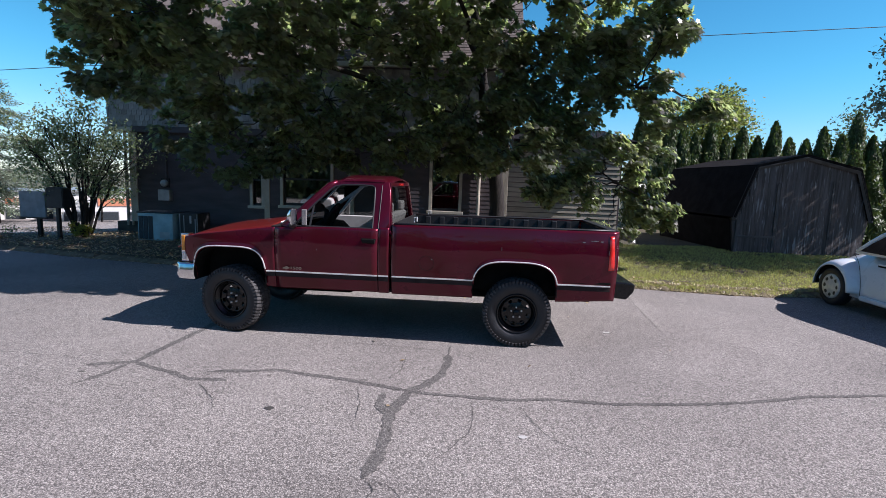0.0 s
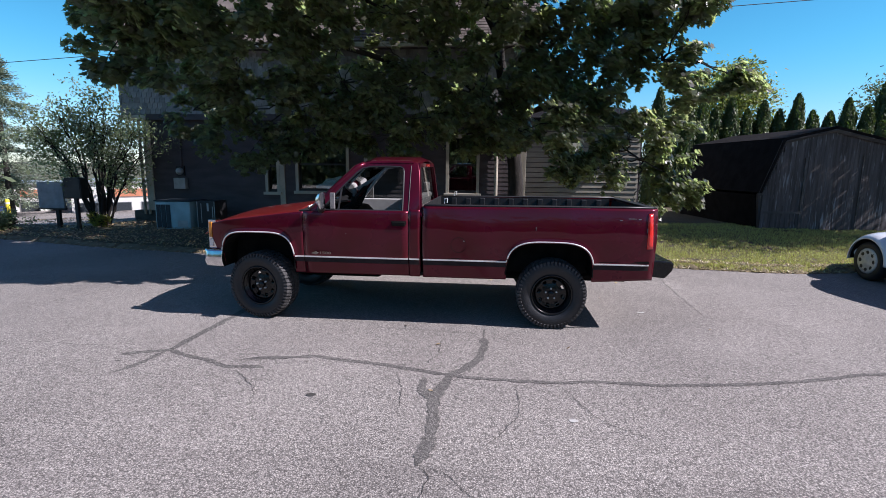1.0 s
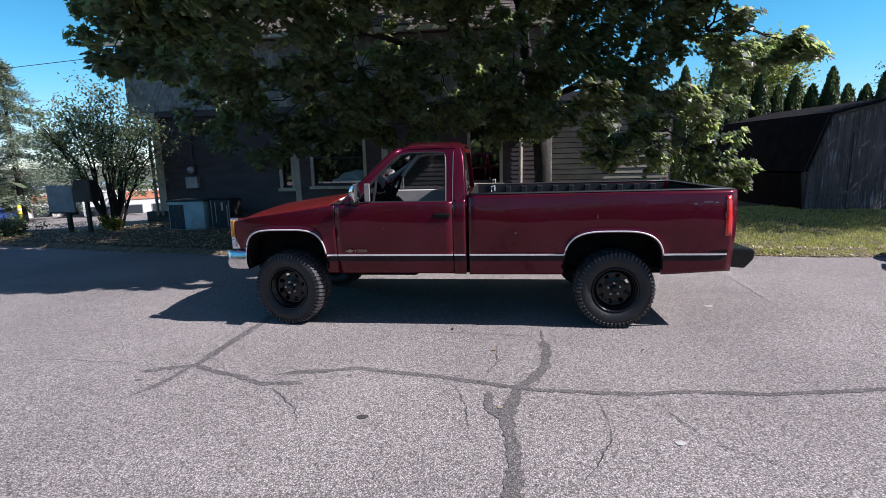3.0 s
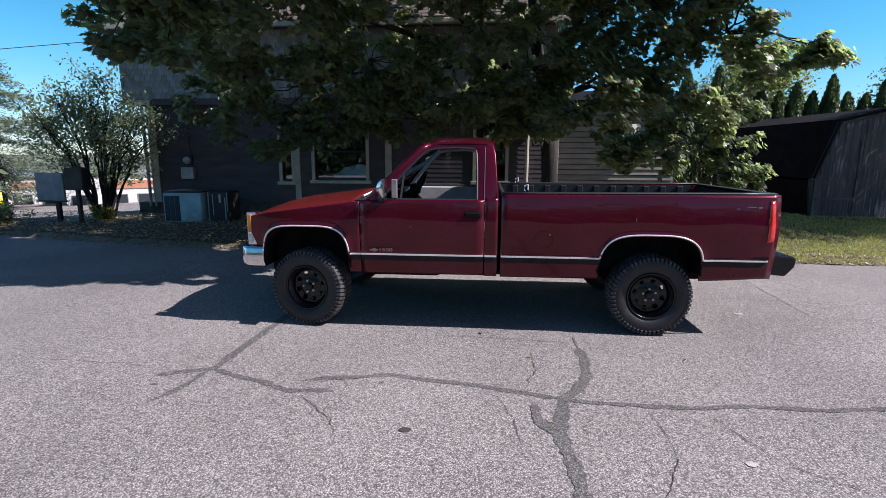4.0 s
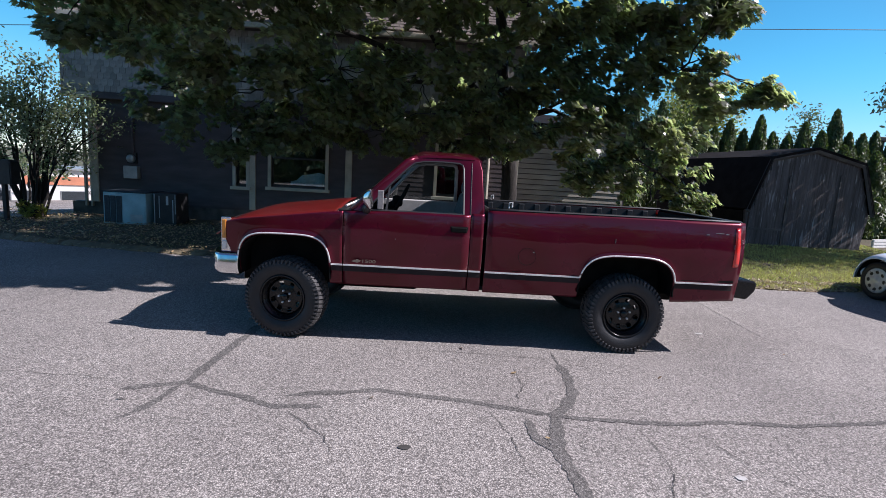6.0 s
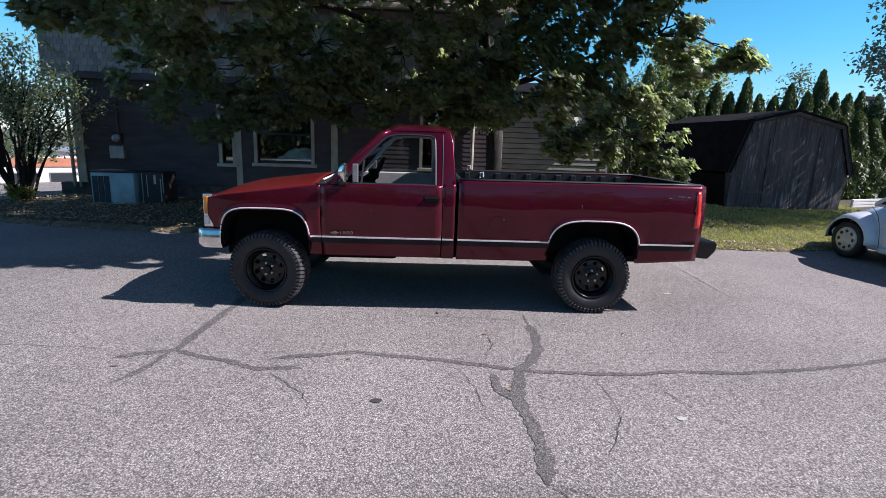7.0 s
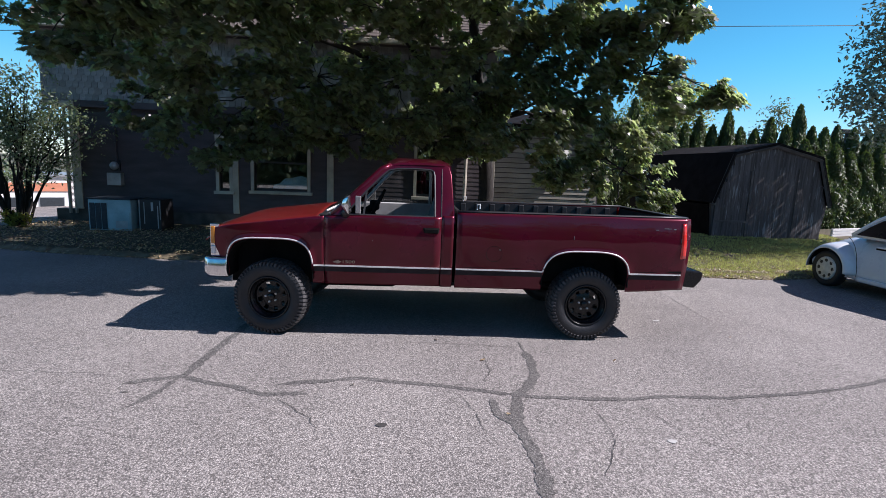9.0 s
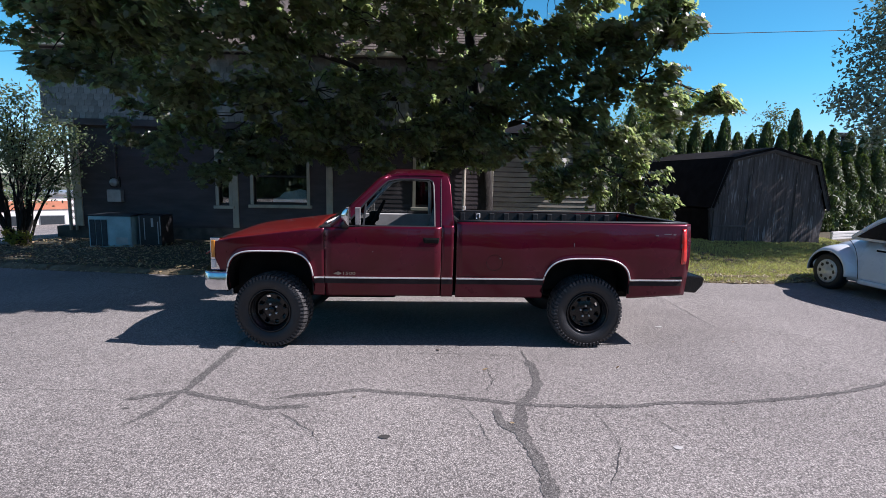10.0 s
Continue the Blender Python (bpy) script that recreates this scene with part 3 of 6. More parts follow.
part("side_wall", box(-8.8, 0.2, 0.0, -8.6, 7.0, 3.0), M_HOUSE, house)
part("side_wall", box(-9.40, 0.2, 3.0, -9.2, 7.0, 4.9), M_SHINGLE, house)
part("back_wall", box(-8.8, 7.0, 0.0, 1.85, 7.2, 4.9), M_HOUSE, house)
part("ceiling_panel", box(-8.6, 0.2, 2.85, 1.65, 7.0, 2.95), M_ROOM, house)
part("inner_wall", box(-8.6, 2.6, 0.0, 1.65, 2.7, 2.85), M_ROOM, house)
part("roof", prism([(-0.55, 4.86), (-0.55, 4.78), (3.6, 8.5), (7.8, 4.78), (7.8, 4.86), (3.6, 8.62)], -9.45, 2.15), M_ROOF, house).matrix_basis = pose(0, 0, 0, 0, 0, 90) @ Matrix.Diagonal((1, -1, 1, 1))
part("gutter", box(-9.45, -0.66, 4.70, 2.15, -0.54, 4.82), M_CREAM, house, bevel=0.015)
part("soffit", box(-9.42, -0.54, 4.74, 2.1, 0.0, 4.77), M_HOUSE, house)
for x0, x1, z0, z1 in ((-8.81, -8.65, 0.42, 2.94), (-4.90, -4.75, 0.42, 2.94), (-2.5, -2.33, 0.42, 2.94), (1.72, 1.88, 0.42, 2.94)):
    part("corner_board", box(x0, -0.045, z0, x1, 0.0, z1), M_CREAM, house, bevel=0.006)


def window(x0, x1, z0, z1, parent, sashes=2):
    w = part("window", box(x0 - 0.08, -0.05, z0 - 0.02, x0, 0.03, z1 + 0.1), M_CREAM, parent, "cream wooden window")
    part("window_frame", box(x1, -0.05, z0 - 0.02, x1 + 0.08, 0.03, z1 + 0.1), M_CREAM, w)
    part("window_frame", box(x0, -0.05, z1, x1, 0.03, z1 + 0.1), M_CREAM, w)
    part("window_sill", box(x0 - 0.13, -0.09, z0 - 0.10, x1 + 0.13, 0.03, z0 - 0.02), M_CREAM, w, bevel=0.008)
    part("sash", box(x0, 0.03, z0 - 0.02, x1, 0.07, z0 + 0.05), M_BLACK, w)
    part("sash", box(x0, 0.03, (z0 + z1) / 2, x1, 0.07, (z0 + z1) / 2 + 0.045), M_BLACK, w)
    part("pane", box(x0, 0.08, z0, x1, 0.086, z1), M_GLASS, w).visible_shadow = False
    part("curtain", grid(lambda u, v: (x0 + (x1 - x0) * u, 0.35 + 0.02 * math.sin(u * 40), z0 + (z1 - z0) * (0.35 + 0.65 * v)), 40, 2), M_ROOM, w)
    return w


for x0, x1, z0, z1 in HOLES:
    window(x0, x1, z0, z1, house)
# added panel behind the pane paints the sky's reflection in the glass
part("paper_panel", prism([(-3.92, 1.07), (-3.04, 1.07), (-3.04, 1.42), (-3.2, 1.46), (-3.42, 1.40), (-3.6, 1.38), (-3.75, 1.24), (-3.9, 1.20)], 0.10, 0.105), M_SKY_REFLECTION, house, "pale blue panel imitating sky reflected in the window")
# corner porch at the far end, with a bracketed post
part("porch_beam", box(-9.42, -0.21, 2.95, -8.62, -0.10, 3.07), M_CREAM, house, "cream beam under the upper storey", bevel=0.01)
part("porch_soffit", box(-9.38, -0.10, 2.97, -8.8, 7.0, 2.995), M_HOUSE, house)
for x in (-8.995, -8.845):
    part("porch_post", box(x - 0.02, -0.03, 0.3, x + 0.02, 0.05, 2.95), M_CREAM, house)
for k in range(15):
    za = 0.55 + 0.16 * k
    for sgn in (-1, 1):
        part("lattice_slat", tube([(-8.975, 0.01 + 0.006 * sgn, za + 0.075 - 0.075 * sgn), (-8.865, 0.01 + 0.006 * sgn, za + 0.075 + 0.075 * sgn)], 0.009, 5), M_CREAM, house)
arc = [(-8.86 - 0.50 * math.sin(a), 2.42 + 0.52 * (1 - math.cos(a))) for a in (0.1 + 0.146 * k for k in range(11))]
part("bracket_rib", tube([(x, 0.0, z) for x, z in arc], 0.026, 8), M_CREAM, house, smooth=True)
for k, (x, z) in enumerate(arc[1:-2:2]):
    part("bracket_spoke", tube([(x, 0.0, z), (x - 0.16 + 0.03 * k, 0.0, 2.95)], 0.012, 6), M_CREAM, house)
part("downspout", tube([(1.1, -0.09, 0.1), (1.1, -0.09, 4.7)], 0.045, 8), M_CREAM, house)
part("conduit", tube([(-7.76, -0.05, 1.6), (-7.76, -0.05, 2.9)], 0.03, 8), M_HOUSE, house)

# back wing with paler boards
wing = thing("house_wing", "low rear wing with olive grey clapboards and a dark roof", "house", (0, 8.6, 0))
# dark backing shows in the board gaps as painted shadow lines under the laps
wwall = part("wall", box(1.9, 0.0, 0.1, 5.2, 0.2, 3.1), M_HOUSE, wing)
siding(wwall, 1.95, 5.15, 0.15, 3.1, [], 0.145, M_WING)
part("side_wall", box(5.0, 0.2, 0.1, 5.2, 4.0, 2.75), M_WING, wing)
part("roof", grid(lambda u, v: (1.9 + 3.6 * u, -0.35 + 4.4 * v, 3.08 + 0.75 * v), 2, 2), M_ROOF_AND_SHADE, wing, thick=0.1)

# wall-mounted and standing utilities
meter = thing("electric_meter", "grey electric meter box with round glass dial on the house wall", "meter", (-7.78, HY - 0.02, 1.22))
part("box", box(-0.17, -0.16, -0.17, 0.17, 0, 0.14), M_GALV, meter, bevel=0.012)
part("dial_ring", lathe([(0.10, 0), (0.10, -0.08), (0.085, -0.11), (0.0, -0.12)], 24), M_GALV, meter, smooth=True).location = (-0.02, -0.02, 0.32)
part("base_plate", box(-0.13, -0.05, 0.2, 0.10, 0, 0.46), M_BLACK, meter)
ac = thing("air_conditioner", "blue grey air conditioning unit standing on the lawn by the house", "air conditioner", (-7.0, 6.1, 0.06))
part("cabinet", box(-0.58, -0.38, 0.0, 0.36, 0.38, 0.74), M_AC, ac, bevel=0.02)
for k in range(3):
    part("grille", box(-0.54 + 0.13 * k, -0.395, 0.06, -0.43 + 0.13 * k, -0.378, 0.66), M_AC_DARK, ac)
# top coloured dark to cancel the sky light falling on it
part("top_cap", box(-0.60, -0.40, 0.74, 0.38, 0.40, 0.77), M_AC_DARK, ac, bevel=0.012)
part("label_plate", box(0.02, -0.395, 0.1, 0.28, -0.391, 0.26), M_GALV, ac)
part("access_panel", box(-0.10, -0.39, 0.05, 0.33, -0.381, 0.46), M_AC, ac, bevel=0.006)
crate = thing("utility_cabinet", "dark utility cabinet with pale worn streaks beside the air conditioner", "cabinet", (-6.3, 6.15, 0.06))
part("body", box(-0.24, -0.3, 0.0, 0.26, 0.3, 0.76), M_BLACK, crate, bevel=0.015)
for x, z0, z1, w in ((-0.23, 0.05, 0.74, 0.02), (-0.12, 0.2, 0.7, 0.015), (0.04, 0.5, 0.70, 0.05), (0.18, 0.1, 0.62, 0.02), (0.235, 0.3, 0.74, 0.015)):
    part("streak_panel", box(x, -0.309, z0, x + w, -0.301, z1), M_GALV, crate)

# ---- shed ----
shed = thing("shed", "weathered dark barn shed with a gambrel roof on the lawn", "shed", (7.45, 6.4, 0.30), 6)
SW = 3.2
GAMBREL = [(0.0, 0.0), (-0.10, 0.86), (0.34, 2.12), (SW / 2 - 0.1, 2.40), (SW - 0.34, 2.10), (SW + 0.12, 0.88), (SW, 0.0)]
part("front_wall", prism(GAMBREL, 0.0, 0.06), M_SHED, shed)
part("back_wall", prism(GAMBREL, 3.9, 3.96), M_SHED, shed)


def gable_z(x):
    for (xa, za), (xb, zb) in zip(GAMBREL[1:], GAMBREL[2:-1]):
        if xa <= x <= xb:
            return za + (zb - za) * (x - xa) / (xb - xa)
    return 0.9


x = -0.04
rs = random.Random(3)
while x < SW:
    w = 0.15
    lo = max(0.0, min(x + w, SW) - 0.01)
    zt = min(gable_z(x + 0.004), gable_z(min(x + w, SW + 0.1) - 0.004)) - 0.03
    d = rs.uniform(0, 0.004)
    part("board", prism([(max(x, 0) + 0.001, 0.01), (lo + 0.008, 0.01), (lo + 0.008, zt), (max(x, 0) + 0.001, zt)], -0.028 - d, -0.004), M_SHED, shed)
    x += w
for i, (a, b) in enumerate(zip(GAMBREL, GAMBREL[1:])):
    if i in (0, 5):
        # side walls share the near-black roofing colour, which stands in for their shade
        part("side_wall", grid(lambda u, v, a=a, b=b: (a[0] + (b[0] - a[0]) * v, 0.06 + 3.85 * u, a[1] + (b[1] - a[1]) * v), 1, 1), M_ROOF_AND_SHADE, shed, thick=0.05)
        continue
    ex = 1.02
    part("roof_panel", grid(lambda u, v, a=a, b=b: (a[0] + (b[0] - a[0]) * v, -0.14 + 4.25 * u, a[1] + (b[1] - a[1]) * v + 0.05), 6, 4), M_ROOF_AND_SHADE, shed, thick=0.06)
    part("fascia", tube([(a[0], -0.09, a[1] + 0.0), (b[0], -0.09, b[1] + 0.0)], 0.055, 4), M_SHED_TRIM, shed)
part("door_frame", box(0.92, -0.055, 0.05, 0.98, -0.037, 1.75), M_SHED_TRIM, shed)
part("door_rail", box(0.05, -0.055, 0.42, 0.95, -0.037, 0.47), M_SHED_TRIM, shed)
part("door_frame", box(2.3, -0.05, 0.05, 2.34, -0.037, 1.85), M_SHED_TRIM, shed)
part("skid", box(-0.02, -0.03, -0.25, SW + 0.02, 0.05, 0.03), M_SHED_TRIM, shed)


plank = thing("white_board", "low white painted board lying on edge beside the shed", "board", (11.6, 7.4, lawn_z(12.0, 7.5) - 0.04), 22)
part("panel", box(0.0, 0.0, 0.0, 1.7, 0.05, 0.26), M_WHITE, plank, bevel=0.008)
for k in range(3):
    part("batten", box(0.02, -0.012, 0.03 + 0.085 * k, 1.68, -0.001, 0.085 + 0.085 * k), M_WHITE, plank)


# ---- trees ----
def limb(path, r0, r1, wob, seed):
    """A bent tapering limb through the given places."""
    rr = random.Random(seed)
    pts = []
    path = [Vector(p) for p in path]
    for a, b in zip(path, path[1:]):
        for k in range(5):
            p = a.lerp(b, k / 5)
            pts.append(p + (Vector((rr.uniform(-1, 1), rr.uniform(-1, 1), rr.uniform(-0.5, 0.5))) * wob if pts else Vector()))
    pts.append(path[-1])
    n = len(pts) - 1
    return tube(pts, [r0 + (r1 - r0) * (i / n) ** 0.8 for i in range(n + 1)], 8)


CROWN = [
    (-1.2, 3.8, 6.7, 4.2, 3.2, 1.9), (-0.8, 1.1, 6.1, 2.2, 0.9, 0.9), (1.6, 1.1, 6.4, 1.6, 0.9, 0.8), (-3.2, 1.1, 6.0, 1.4, 0.9, 0.8), (-3.0, 3.2, 5.4, 2.6, 2.3, 1.7), (2.3, 3.9, 5.6, 2.4, 2.3, 1.8),
    (-4.4, 1.9, 4.5, 1.4, 1.2, 1.0), (-5.0, 1.4, 4.5, 0.9, 0.8, 0.8), (-5.0, 1.7, 5.5, 1.3, 1.0, 0.9), (-3.6, 3.0, 3.9, 1.8, 1.5, 1.2), (-2.2, 4.4, 3.5, 1.9, 1.3, 1.2), (-3.4, 4.9, 3.0, 1.6, 1.1, 1.1), (-0.6, 4.8, 3.6, 1.8, 1.2, 1.3),
    (-5.35, 2.1, 3.75, 0.55, 0.6, 0.5), (-5.75, 2.1, 4.35, 0.65, 0.7, 0.6), (-4.9, 2.3, 3.35, 0.6, 0.6, 0.35), (-5.62, 2.0, 3.42, 0.3, 0.3, 0.25), (-6.1, 1.9, 5.2, 0.8, 0.8, 0.7), (-5.2, 2.5, 4.2, 0.8, 0.8, 0.7),
    (-5.4, 4.2, 4.2, 1.2, 1.1, 0.9), (0.9, 4.6, 3.9, 1.6, 1.2, 1.3), (2.3, 4.4, 3.7, 1.3, 1.0, 1.0), (-1.6, 5.6, 2.6, 1.7, 0.8, 0.7), (0.6, 5.8, 2.9, 1.4, 0.7, 0.7),
    (3.32, 3.55, 3.16, 1.01, 0.67, 0.79), (3.54, 3.62, 2.31, 0.94, 0.61, 0.72), (4.41, 4.04, 2.55, 0.77, 0.55, 0.65), (4.52, 4.07, 1.59, 0.84, 0.56, 0.62), (1.94, 2.83, 2.77, 0.68, 0.36, 0.42), (2.84, 3.29, 1.71, 0.78, 0.48, 0.57), (2.32, 3.03, 2.41, 0.73, 0.46, 0.54), (3.73, 3.68, 1.05, 0.76, 0.45, 0.36),
    (4.0, 3.5, 4.7, 1.1, 1.0, 1.0), (4.1, 3.5, 5.9, 1.1, 1.0, 1.1), (4.75, 2.45, 3.28, 0.42, 0.32, 0.26), (4.30, 2.65, 2.95, 0.51, 0.40, 0.38), (4.2, 2.8, 3.35, 0.4, 0.35, 0.3), (5.0, 2.35, 3.15, 0.22, 0.2, 0.16),
    (3.0, 3.6, 3.75, 0.9, 0.7, 0.5), (4.0, 3.4, 4.15, 0.7, 0.6, 0.5), (1.9, 3.8, 3.5, 0.8, 0.6, 0.5), (-3.6, 4.6, 2.22, 0.9, 0.6, 0.5), (-2.6, 4.8, 2.22, 0.9, 0.6, 0.5), (-4.9, 4.4, 2.45, 0.9, 0.7, 0.6), (-4.4, 4.4, 1.90, 0.65, 0.5, 0.4), (-5.5, 4.3, 2.9, 0.9, 0.7, 0.6), (-1.2, 5.2, 2.42, 1.4, 0.8, 0.6), (0.4, 5.3, 2.5, 1.0, 0.7, 0.5), (-2.0, 4.4, 2.75, 1.0, 0.6, 0.6), (-0.4, 4.3, 2.75, 1.0, 0.6, 0.6), (1.6, 4.7, 2.35, 0.6, 0.5, 0.4), (2.4, 4.2, 2.25, 0.6, 0.5, 0.45), (0.9, 5.2, 2.25, 0.7, 0.5, 0.35), (-3.0, 3.8, 3.2, 1.0, 0.7, 0.6), (1.4, 5.1, 3.1, 0.9, 0.7, 0.7), (2.1, 4.5, 2.9, 0.9, 0.6, 0.6), (1.5, 3.7, 2.45, 0.6, 0.5, 0.4), (1.0, 4.6, 2.7, 0.7, 0.5, 0.45), (2.2, 3.2, 1.85, 0.5, 0.45, 0.4), (1.0, 0.9, 5.6, 1.6, 0.8, 0.5), (-0.6, 0.7, 5.5, 1.3, 0.7, 0.5), (1.3, 1.3, 6.0, 1.3, 0.7, 0.5), (2.2, 1.2, 6.3, 1.0, 0.7, 0.5), (2.6, 3.7, 3.0, 0.7, 0.6, 0.5), (-4.3, 3.6, 3.3, 1.0, 0.8, 0.7), (-4.6, 2.2, 4.0, 0.8, 0.7, 0.5), (-5.75, 2.05, 3.95, 0.5, 0.5, 0.45), (4.35, 3.0, 3.75, 0.35, 0.3, 0.25), (-3.5, 2.0, 4.2, 0.9, 0.7, 0.5), (-2.2, 2.4, 4.7, 1.0, 0.8, 0.5), (-0.8, 3.4, 4.5, 1.6, 1.0, 0.8), (-2.4, 3.0, 4.4, 1.2, 1.0, 0.7), (1.2, 3.6, 4.6, 1.2, 1.0, 0.8), (0.2, 4.2, 5.0, 1.4, 1.0, 0.8),
    (-1.6, 0.1, 6.4, 2.2, 0.9, 0.9), (0.9, 0.4, 6.6, 1.4, 0.7, 0.8), (-4.0, 0.2, 6.3, 1.3, 0.8, 0.8), (-2.8, -0.3, 7.0, 1.7, 0.8, 0.7), (-0.3, -0.2, 7.1, 1.5, 0.7, 0.7), (-2.0, 1.0, 7.2, 2.2, 1.0, 0.8),
    (3.5, 3.7, 4.2, 1.0, 0.8, 0.8), (2.6, 3.9, 4.5, 1.0, 0.8, 0.8), (3.9, 3.6, 3.6, 0.5, 0.5, 0.5), (4.6, 3.0, 4.9, 0.8, 0.7, 0.8), (2.1, 4.0, 4.1, 0.8, 0.7, 0.6), (4.47, 4.00, 3.35, 0.57, 0.38, 0.44),
    (4.43, 4.00, 2.02, 0.62, 0.47, 0.55), (3.18, 3.42, 1.90, 0.82, 0.43, 0.61), (4.82, 4.10, 1.24, 0.50, 0.38, 0.42),
]
TRUNK = Vector((1.62, 6.7, 0.0))
maple = thing("maple_tree", "large leafy maple tree with spreading crown over the lawn", "tree", (0, 0, 0))
rm = np.random.default_rng(11)
part("trunk", limb([TRUNK + Vector((0, 0, -0.2)), TRUNK + Vector((-0.02, 0, 1.2)), TRUNK + Vector((-0.15, -0.2, 2.6)), TRUNK + Vector((-0.5, -0.7, 4.2)), TRUNK + Vector((-0.9, -1.6, 6.5))], 0.24, 0.10, 0.02, 1), M_BARK, maple, smooth=True)
fork = TRUNK + Vector((-0.15, -0.2, 2.4))
# great limbs first; every bough then leaves the nearest one
stations = []
for i, (tip, lift, r) in enumerate((((-5.0, 2.4, 4.6), 0.7, 0.11), ((-2.6, 3.4, 5.6), 0.4, 0.11), ((0.3, 2.6, 6.2), 0.2, 0.12), ((3.0, 3.8, 5.2), 0.2, 0.10), ((4.0, 3.5, 3.7), 0.1, 0.06), ((3.9, 3.8, 1.9), 0.5, 0.06), ((-3.4, 4.8, 3.2), 0.5, 0.07), ((0.4, 5.2, 3.8), 0.2, 0.06))):
    a, b = fork + Vector((0, 0, 0.12 * i)), Vector(tip)
    bend = [a, a.lerp(b, 0.35) + Vector((0, 0, lift)), a.lerp(b, 0.7) + Vector((0, 0, lift * 0.6)), b]
    part("limb", limb(bend, r, 0.012, 0.06, 20 + i), M_BARK, maple, smooth=True)
    for p, q in zip(bend[1:], bend[2:]):
        stations += [p.lerp(q, f) for f in (0, 0.33, 0.66, 1.0)]


def clusters(rng, blob, per_area):
    """Lumps of foliage spread over one ellipsoid of the crown: centre, way outward."""
    x, y, z, rx, ry, rz = blob
    k = max(3, int(per_area * (rx * ry + ry * rz + rx * rz)))
    d = rng.normal(size=(k, 3))
    d /= np.linalg.norm(d, axis=1, keepdims=True)
    r = 0.35 + 0.6 * rng.random(k) ** 0.5
    return np.array((x, y, z)) + d * r[:, None] * np.array([max(q - 0.26, 0.35 * q) for q in (rx, ry, rz)]), d


def leafy_sprays(rng, centre, outward, sprays, per, reach, size, sunward=0.4):
    """Drooping fans of leaves round a lump: the leaves of one fan lie roughly in one sheet, like tiles."""
    pos, nor, up = [], [], []
    for _ in range(sprays):
        d = rng.normal(size=3) * 0.8 + outward * 0.6
        d /= np.linalg.norm(d)
        d[2] = d[2] * 0.7 - 0.12
        side = np.cross(d, (0, 0, 1.0)) + rng.normal(size=3) * 0.15
        side /= np.linalg.norm(side)
        sheet_n = np.cross(side, d)
        sheet_n *= 1 if sheet_n[2] > 0 else -1
        face = sheet_n * 0.75 + np.array((d[0], d[1], 0)) * 0.75
        f = rng.random(per) ** 0.8
        w = rng.uniform(-1, 1, per) * (0.25 + 0.75 * np.sin(math.pi * np.clip(f, 0.05, 0.95)))
        p = centre + d * (reach * (0.25 + f))[:, None] + side * (w * reach * 0.62)[:, None] + sheet_n * (rng.normal(size=per) * 0.10 * reach - 0.30 * reach * (f ** 2 + 0.5 * w ** 2))[:, None]
        pos.append(p)
        nor.append(face + np.array((0.72, -0.30, 0.60)) * sunward + rng.normal(size=(per, 3)) * 0.42)
        up.append(d * 0.9 + side * (w * 0.8)[:, None] + np.array((0, 0, -0.55)) + rng.normal(size=(per, 3)) * 0.25)
    return np.concatenate(pos), np.concatenate(nor), np.concatenate(up), rng.uniform(*size, sprays * per)


fine, coarse = [], []
for i, blob in enumerate(CROWN):
    c = Vector(blob[:3])
    root = min(stations, key=lambda q: (q - c).length)
    if (root - c).length > 0.15:
        part("bough", limb([root, root.lerp(c, 0.5) + Vector((0, 0, 0.12)), c], 0.018, 0.007, 0.05, 60 + i), M_BARK, maple, smooth=True)
    high = blob[2] - blob[5] > 4.7
    right_low = blob[0] > 1.3 and blob[2] < 4.6 and blob[3] < 1.15
    centres, ways = clusters(rm, blob, (3.6 if blob[1] < 1.2 else 2.2) if high else (5.6 if right_low else (3.2 if blob[3] > 2 else 3.8)))
    for k, (q, o) in enumerate(zip(centres, ways)):
        if q[1] > 6.5 and q[2] < 4.7:
            continue
        if k % 2 == 0 and not high:
            part("branch", limb([c, c.lerp(Vector(q), 0.5) + Vector((0, 0, 0.05)), q], 0.011, 0.004, 0.03, 300 + i * 40 + k), M_BARK, maple)
        if high:
            coarse.append(leafy_sprays(rm, q, o, 5, 18, 0.62, (0.17, 0.27)))
        else:
            fine.append(leafy_sprays(rm, q, o, 8, 15 if right_low else 17, 0.25 if right_low else 0.31, (0.075, 0.125) if right_low else (0.085, 0.14), 0.85 if right_low else 0.4))
pp, nn, uu, sz = (np.concatenate([f[k] for f in fine]) for k in range(4))
keep = (pp[:, 1] < 7.0) | (pp[:, 2] > 4.7)
leaves("crown", pp[keep], nn[keep], uu[keep], sz[keep], MAPLE_LEAF, M_MAPLE, maple)
pp, nn, uu, sz = (np.concatenate([f[k] for f in coarse]) for k in range(4))
leaves("upper_crown", pp, nn, uu, sz, OVAL_LEAF * np.array((2.0, 1.0)), M_MAPLE, maple)


